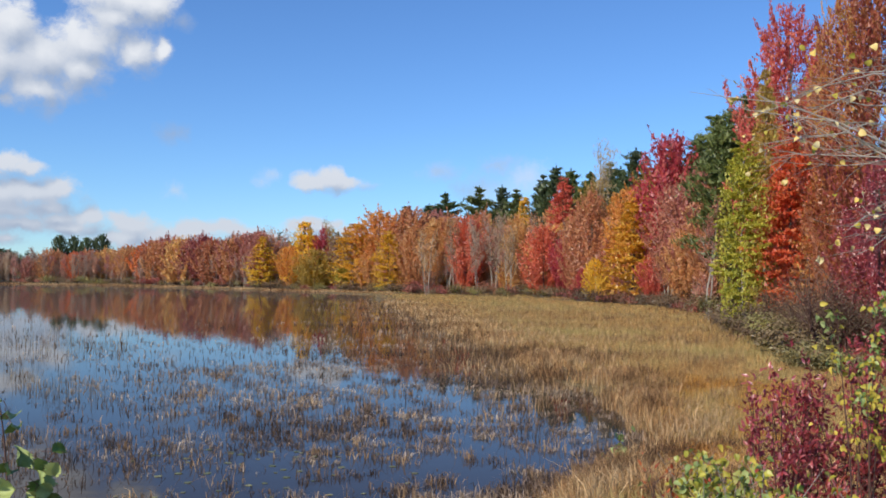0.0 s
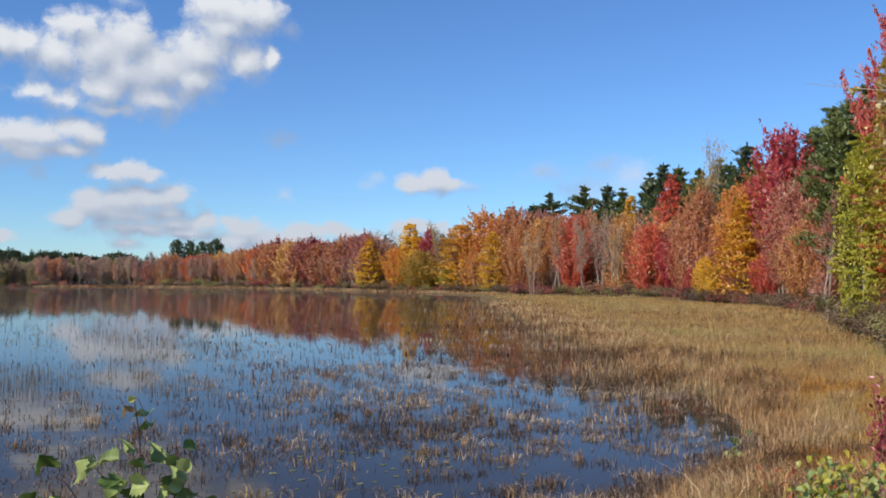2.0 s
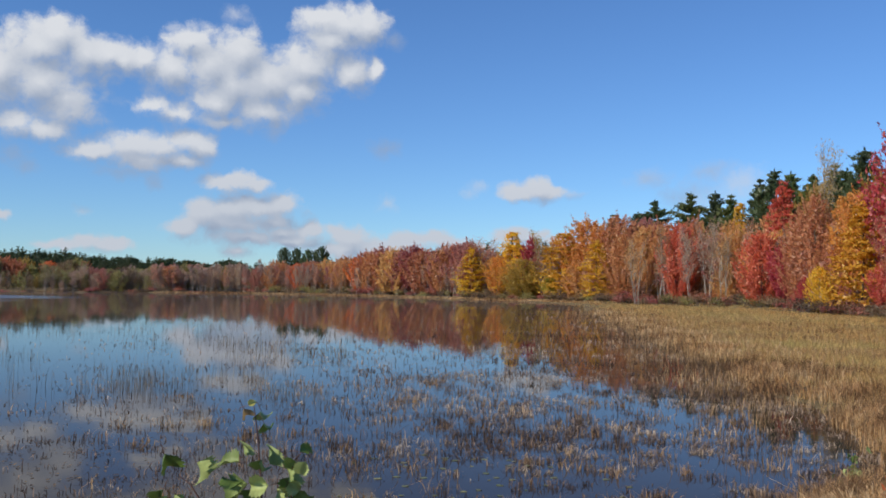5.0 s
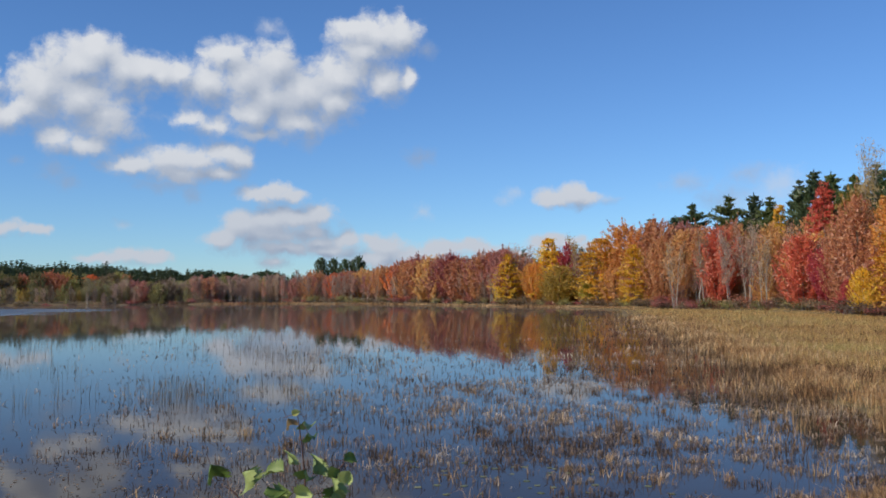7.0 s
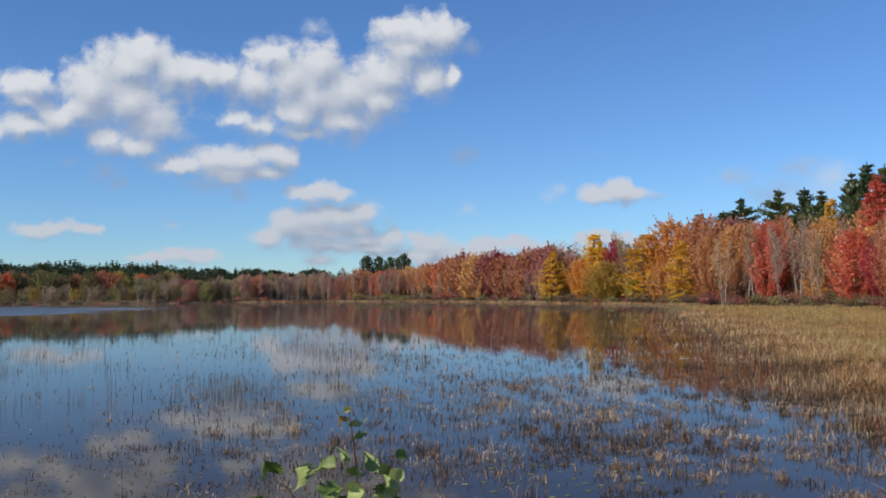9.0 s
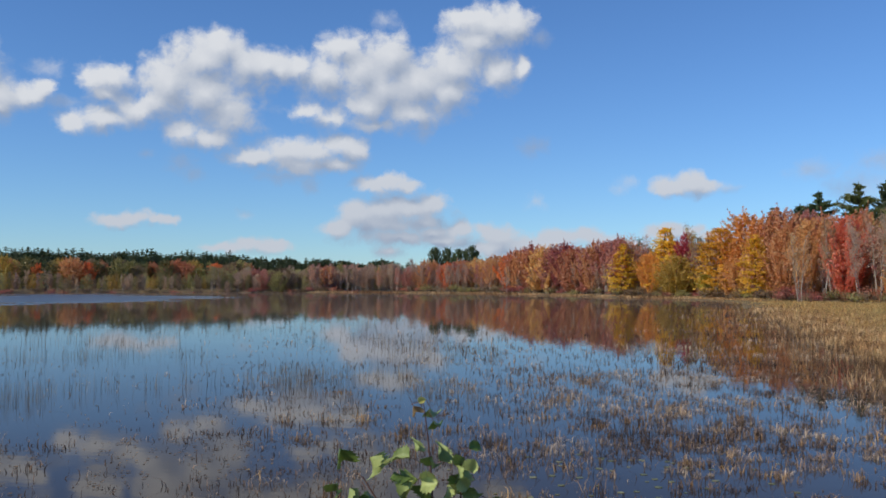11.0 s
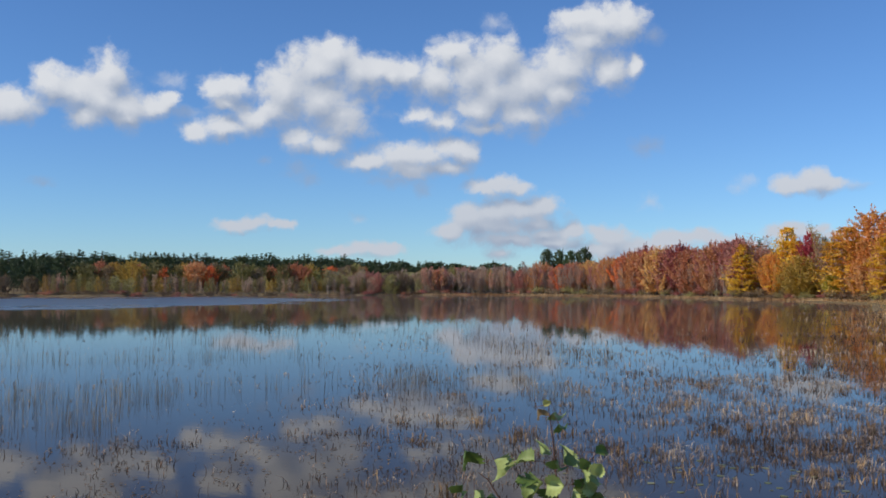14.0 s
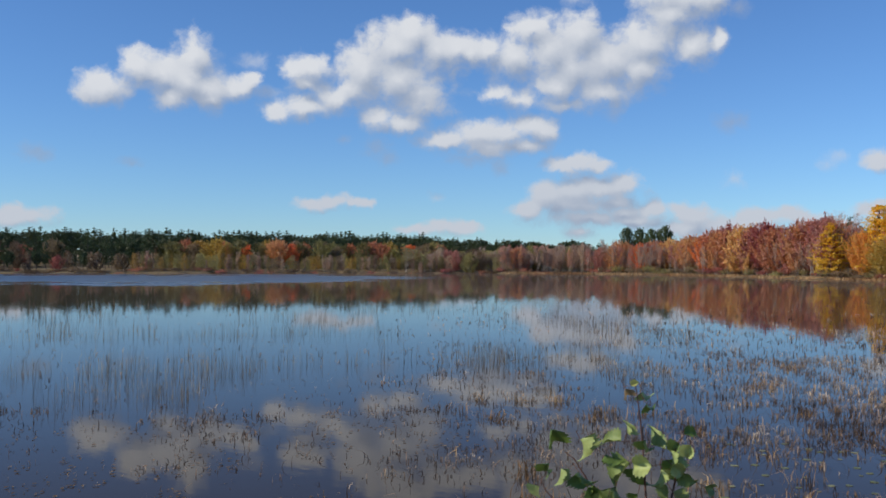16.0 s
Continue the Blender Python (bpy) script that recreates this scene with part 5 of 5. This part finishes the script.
def leafy_shrub(name, label, az, d, top, width, leaves, stems, bark, seed, rest=(), group="", category="shrub"):
    """A shrub of upright forking stems; leaves is a list of (kind, material, size, count, lowest share of the height)."""
    rnd = random.Random(seed)
    x, y = polar(az, d)
    zg = float(ground_z(x, y))
    H = top - zg
    ob = new(name)
    ob.location = (x, y, zg)
    perches, rods = [], []
    for s in range(stems):
        a, r = rnd.uniform(0, 6.28), width / 2 * math.sqrt(rnd.uniform(0.02, 1))
        end = Vector((r * math.cos(a), r * math.sin(a), H * rnd.uniform(0.72, 1.0) * (1 - 0.25 * (2 * r / width) ** 2)))
        start = Vector((end.x * 0.3, end.y * 0.3, -0.08))
        mid = start.lerp(end, 0.5) + Vector((rnd.uniform(-0.06, 0.06), rnd.uniform(-0.06, 0.06), 0.05))
        V, F = [], []
        tube(V, F, [start, mid, end], [0.007, 0.0045, 0.0015], 4)
        for w in range(5):
            f = rnd.uniform(0.4, 0.98)
            p = start.lerp(mid, f * 2) if f < 0.5 else mid.lerp(end, f * 2 - 1)
            e = p + Vector((rnd.gauss(0, 0.1), rnd.gauss(0, 0.1), rnd.uniform(0.05, 0.22)))
            tube(V, F, [p, e], [0.0025, 0.001], 3)
            perches += [(p.lerp(e, k / 4), s) for k in range(1, 5)]
        rods.append(mesh_object("stem", V, F, bark, ob))
        perches += [(mid.lerp(end, k / 4), s) for k in range(5)]
    for kind, mat, size, count, low in leaves:
        sites = [p for p in perches if p[0].z > low * H] or perches
        for k in range(count):
            p, s = rnd.choice(sites)
            p = p + Vector((rnd.gauss(0, 0.022), rnd.gauss(0, 0.022), rnd.gauss(0, 0.02)))
            q = Euler((rnd.gauss(0, 0.6 if kind == "oval" else 1.2), rnd.gauss(-0.95 if kind == "oval" else 0.6, 0.5), rnd.uniform(0, 6.28))).to_quaternion()
            leaf_part(kind, mat, rods[s], p, q, size * rnd.uniform(0.65, 1.25))
    for kind, mat, size, count, low in rest:
        lv, lf = leaf_blade(1.0, 0.36 if kind == "oval" else 0.8, 0.7, 0.3, 0.0, 3)
        V, F = [], []
        sites = [p for p in perches if p[0].z > low * H] or perches
        for k in range(count):
            p = rnd.choice(sites)[0] + Vector((rnd.gauss(0, 0.03), rnd.gauss(0, 0.03), rnd.gauss(0, 0.025)))
            m = Matrix.Translation(p) @ Euler((rnd.gauss(0, 0.6), rnd.gauss(-0.95 if kind == "oval" else 0.6, 0.5), rnd.uniform(0, 6.28))).to_matrix().to_4x4() @ Matrix.Diagonal((*([size * rnd.uniform(0.6, 1.25)] * 3), 1))
            b = len(V)
            V += [tuple(m @ Vector(v)) for v in lv]
            F += [tuple(b + i for i in f) for f in lf]
        tagged(mesh_object("foliage", V, F, mat, ob), kind="stuff")
    return tagged(ob, label, category, group)


WINE = LEAF["wine"]
GREENS = LEAF["lime"]
leafy_shrub("berry_shrub", "twiggy shrub with wine red leaves on the bank", 20.4, 6.2, 2.66, 0.72, [("oval", WINE_LEAF, 0.052, 220, 0.3)], 13, STEM, 21, [("oval", WINE, 0.05, 1250, 0.25)])
leafy_shrub("berry_shrub", "tall twiggy shrub with wine red leaves on the bank", 22.9, 6.4, 2.88, 0.9, [("oval", WINE_LEAF, 0.052, 220, 0.3)], 14, STEM, 22, [("oval", WINE, 0.052, 1800, 0.2)])
leafy_shrub("berry_shrub", "twiggy shrub with wine red and orange leaves on the bank", 25.6, 6.0, 2.84, 1.0, [("oval", WINE_LEAF, 0.052, 200, 0.35), ("oval", RED_LEAF, 0.05, 35, 0.1)], 14, STEM, 23, [("oval", WINE, 0.052, 1700, 0.2)])
leafy_shrub("leafy_shrub", "low shrub with green and yellowing leaves on the bank", 16.4, 5.2, 2.14, 0.8, [("birch", SHRUB_LEAF, 0.056, 120, 0.3), ("birch", GREEN_LEAF, 0.06, 130, 0.3), ("birch", YELLOW_LEAF, 0.05, 70, 0.4)], 12, TWIG, 24, [("birch", GREENS, 0.045, 260, 0.2)])
leafy_shrub("leafy_shrub", "low shrub with green and yellow leaves beside the red shrubs", 19.4, 4.9, 2.14, 0.8, [("birch", SHRUB_LEAF, 0.056, 100, 0.3), ("birch", GREEN_LEAF, 0.06, 130, 0.3), ("birch", YELLOW_LEAF, 0.045, 70, 0.3), ("oval", RED_LEAF, 0.05, 30, 0.2)], 11, TWIG, 25, [("birch", GREENS, 0.045, 200, 0.2)])
leafy_shrub("leafy_shrub", "low shrub with mixed yellow and green leaves on the bank", 23.0, 4.6, 2.05, 0.8, [("birch", SHRUB_LEAF, 0.045, 80, 0.2), ("birch", YELLOW_LEAF, 0.045, 60, 0.3), ("oval", RED_LEAF, 0.05, 110, 0.1)], 10, TWIG, 26)
leafy_shrub("seedling", "small plant with red leaves among dry grass", 13.4, 5.6, 2.02, 0.3, [("oval", RED_LEAF, 0.045, 70, 0.3)], 5, STEM, 27)
leafy_shrub("seedling", "small plant with red and green leaves on the bank", 15.0, 5.0, 1.98, 0.35, [("oval", RED_LEAF, 0.045, 30, 0.3), ("birch", SHRUB_LEAF, 0.045, 40, 0.3)], 5, STEM, 30)
leafy_shrub("yellow_sapling", "slim sapling with bright yellow and green leaves on the bank", 24.5, 5.6, 3.14, 0.6, [("birch", YELLOW_LEAF, 0.042, 210, 0.45), ("birch", GREEN_LEAF, 0.042, 120, 0.6)], 7, STEM, 28, category="sapling")
leafy_shrub("marsh_seedling", "small green seedling standing at the water's edge", 11.3, 15.6, 0.66, 0.42, [("birch", GREEN_LEAF, 0.12, 46, 0.35)], 3, STEM, 29, category="seedling")


def build_overhang():
    """A nearly bare tree beside the path that reaches pale, arching branches across the view."""
    rnd = random.Random(31)
    x, y = polar(31.0, 8.2)
    zg = float(ground_z(x, y))
    ob = new("overhanging_tree")
    ob.location = (x, y, zg)
    base = Vector((x, y, zg))
    V, F = [], []
    tube(V, F, [(0, 0, -0.2), (-0.05, 0.02, 1.2), (-0.02, -0.05, 2.6), (0.1, 0.0, 4.4), (0.16, 0.03, 6.2)], [0.075, 0.06, 0.05, 0.035, 0.015], 8)
    mesh_object("trunk", V, F, PALE_BARK, ob)
    perches = []
    TIPS = [(18.4, 9.6, 8.0), (18.8, 8.0, 7.6), (19.2, 8.8, 8.4), (20.4, 10.6, 8.2), (21.8, 6.8, 7.8), (23.3, 2.8, 7.6), (23.6, 1.4, 8.0), (21.0, 8.3, 7.4), (19.4, 7.2, 8.1), (22.6, 9.2, 8.3), (22.2, 7.6, 8.6), (24.0, 3.4, 8.2), (14.8, 11.2, 8.2), (15.8, 11.4, 8.0)]
    for az, el, d in TIPS:
        tx, ty = polar(az, d)
        tip = Vector((tx, ty, 3 + d * math.tan(radians(el)))) - base
        z0 = tip.z - 1.1 if az < 17 else tip.z - rnd.uniform(-0.2, 0.5) if el > 5 else tip.z + 0.3
        foot = Vector((0.0, 0.0, z0))
        side = Vector((rnd.gauss(0, 0.08), rnd.gauss(0, 0.08), 0))
        ends = []
        m1 = foot.lerp(tip, 0.35) + side + Vector((0, 0, 0.16))
        m2 = foot.lerp(tip, 0.7) - side * 0.7 + Vector((0, 0, 0.10 + rnd.uniform(-0.05, 0.1)))
        V, F = [], []
        bow = [foot, foot.lerp(m1, 0.5) + Vector((rnd.gauss(0, 0.05), rnd.gauss(0, 0.05), rnd.gauss(0, 0.05))), m1, m1.lerp(m2, 0.5) + Vector((rnd.gauss(0, 0.05), rnd.gauss(0, 0.05), rnd.gauss(0, 0.06))), m2, m2.lerp(tip, 0.5) + Vector((0, 0, rnd.gauss(0, 0.05))), tip]
        tube(V, F, bow, [0.012, 0.010, 0.008, 0.0065, 0.005, 0.0035, 0.0015], 5)
        for w in range(14 if az > 17 else 2):
            f = rnd.uniform(0.3, 0.97)
            p = m1.lerp(m2, f * 2 - 0.6) if f < 0.7 else m2.lerp(tip, (f - 0.7) / 0.3)
            e = p + (tip - foot).normalized() * rnd.uniform(0.12, 0.5) + Vector((rnd.gauss(0, 0.08), rnd.gauss(0, 0.08), rnd.gauss(0.02, 0.14)))
            tube(V, F, [p, p.lerp(e, 0.5) + Vector((0, 0, rnd.gauss(0, 0.03))), e], [0.0034, 0.0024, 0.001], 3)
            ends.append(e)
        branch = mesh_object("branch", V, F, PALE_BARK, ob)
        perches += [(p, branch) for p in ends + [tip, m2.lerp(tip, 0.5)] if az > 17]
    for k in range(105):
        p, branch = rnd.choice(perches)
        q = Euler((rnd.gauss(0, 0.8), rnd.gauss(0.6, 0.5), rnd.uniform(0, 6.28))).to_quaternion()
        leaf_part("round", PALE_LEAF if k % 3 else YELLOW_LEAF, branch, p, q, rnd.uniform(0.04, 0.065))
    tagged(ob, "nearly bare tree with pale arching branches and few yellow leaves", "tree")


build_overhang()


def build_dead_branch():
    """A dead, bleached branch caught in the shrubs of the bank."""
    rnd = random.Random(77)
    x, y = polar(25.5, 4.9)
    zg = float(ground_z(x, y))
    ob = new("dead_branch")
    ob.location = (x, y, zg)
    side = Vector((math.cos(radians(25.5)), -math.sin(radians(25.5)), 0))
    V, F = [], []
    main = [Vector((0, 0, -0.05)) + side * 0.35, side * 0.28 + Vector((0, 0, 0.32)), side * 0.1 + Vector((0, 0, 0.40)), side * -0.1 + Vector((0, 0, 0.33)), side * -0.28 + Vector((0, 0, 0.40)), side * -0.42 + Vector((0, 0, 0.45))]
    tube(V, F, main, [0.011, 0.009, 0.008, 0.0065, 0.0045, 0.002], 5)
    mesh_object("limb", V, F, PALE_BARK, ob)
    for k in range(11):
        j = rnd.uniform(0.8, 4.6)
        p = main[int(j)].lerp(main[int(j) + 1], j % 1)
        e = p + side * rnd.uniform(-0.34, 0.1) + Vector((rnd.gauss(0, 0.05), rnd.gauss(0, 0.05), rnd.uniform(0.08, 0.4)))
        V, F = [], []
        tube(V, F, [p, p.lerp(e, 0.5) + Vector((rnd.gauss(0, 0.03), rnd.gauss(0, 0.03), 0.02)), e], [0.0045, 0.003, 0.0012], 4)
        mesh_object("twig", V, F, PALE_BARK, ob)
    tagged(ob, "bleached dead branch lying among the bank shrubs", "branch")


build_dead_branch()

# ---- lily pads and fallen leaves on the water ----
PAD = single_leaf_material("lily_pad_green", (0.12, 0.14, 0.05), (0.30, 0.29, 0.13), through=0.05)


def pad_mesh():
    V, F = [(0, 0, 0.0)], []
    n = 14
    for k in range(n + 1):
        a = radians(14 + 332 * k / n)
        V.append((math.cos(a), math.sin(a) * 0.94, 0.04 * math.sin(3 * a)))
    for k in range(n):
        F.append((0, k + 1, k + 2))
    base = len(V)
    V += [(x, y, z - 0.05) for x, y, z in V]
    F += [(base, base + k + 2, base + k + 1) for k in range(n)]
    F += [(k + 1, base + k + 1, base + k + 2, k + 2) for k in range(n)]
    me = bpy.data.meshes.new("lily_pad")
    me.from_pydata(V, [], F)
    me.materials.append(PAD)
    return me


PAD_MESH = pad_mesh()
prnd = random.Random(8)
for k in range(60):
    caz = prnd.choice((-12, -10, -15, -9, -6, -3, -17, -13))
    az, d = caz + prnd.gauss(0, 1.8), prnd.uniform(12.0, 16.5)
    x, y = polar(az, d)
    if ground_z(x, y) > -0.3:
        continue
    s = prnd.uniform(0.03, 0.065)
    pad = new("lily_pad", PAD_MESH)
    pad.matrix_basis = pose(x, y, 0.006, 0, 0, prnd.uniform(0, 360)) @ Matrix.Diagonal((s, s, s, 1))
    tagged(pad, "small yellow green lily pad floating on the water", "lily pad", "lily pads on the lake")

n = 1500
az = rng.uniform(-62, -30, n)
d = 10.8 * (20 / 10.8) ** (rng.uniform(0, 1, n) ** 1.5)
pts = np.stack([d * np.sin(np.radians(az)), d * np.cos(np.radians(az)), np.full(n, 0.012)], 1)
sel = patchy(pts[:, :2], 1.4, 3) > 0.5
cv, cf = leaf_cards(rng, pts[sel], 0.035, np.tile([0, 0, 5.0], (int(sel.sum()), 1)), spread=0.5)
cv[:, 2] = np.maximum(cv[:, 2], 0.005)
tagged(mesh_object("fallen_leaves", cv, cf, LEAF["umber"]), "scattered fallen brown leaves floating on dark water", "leaves", kind="stuff")
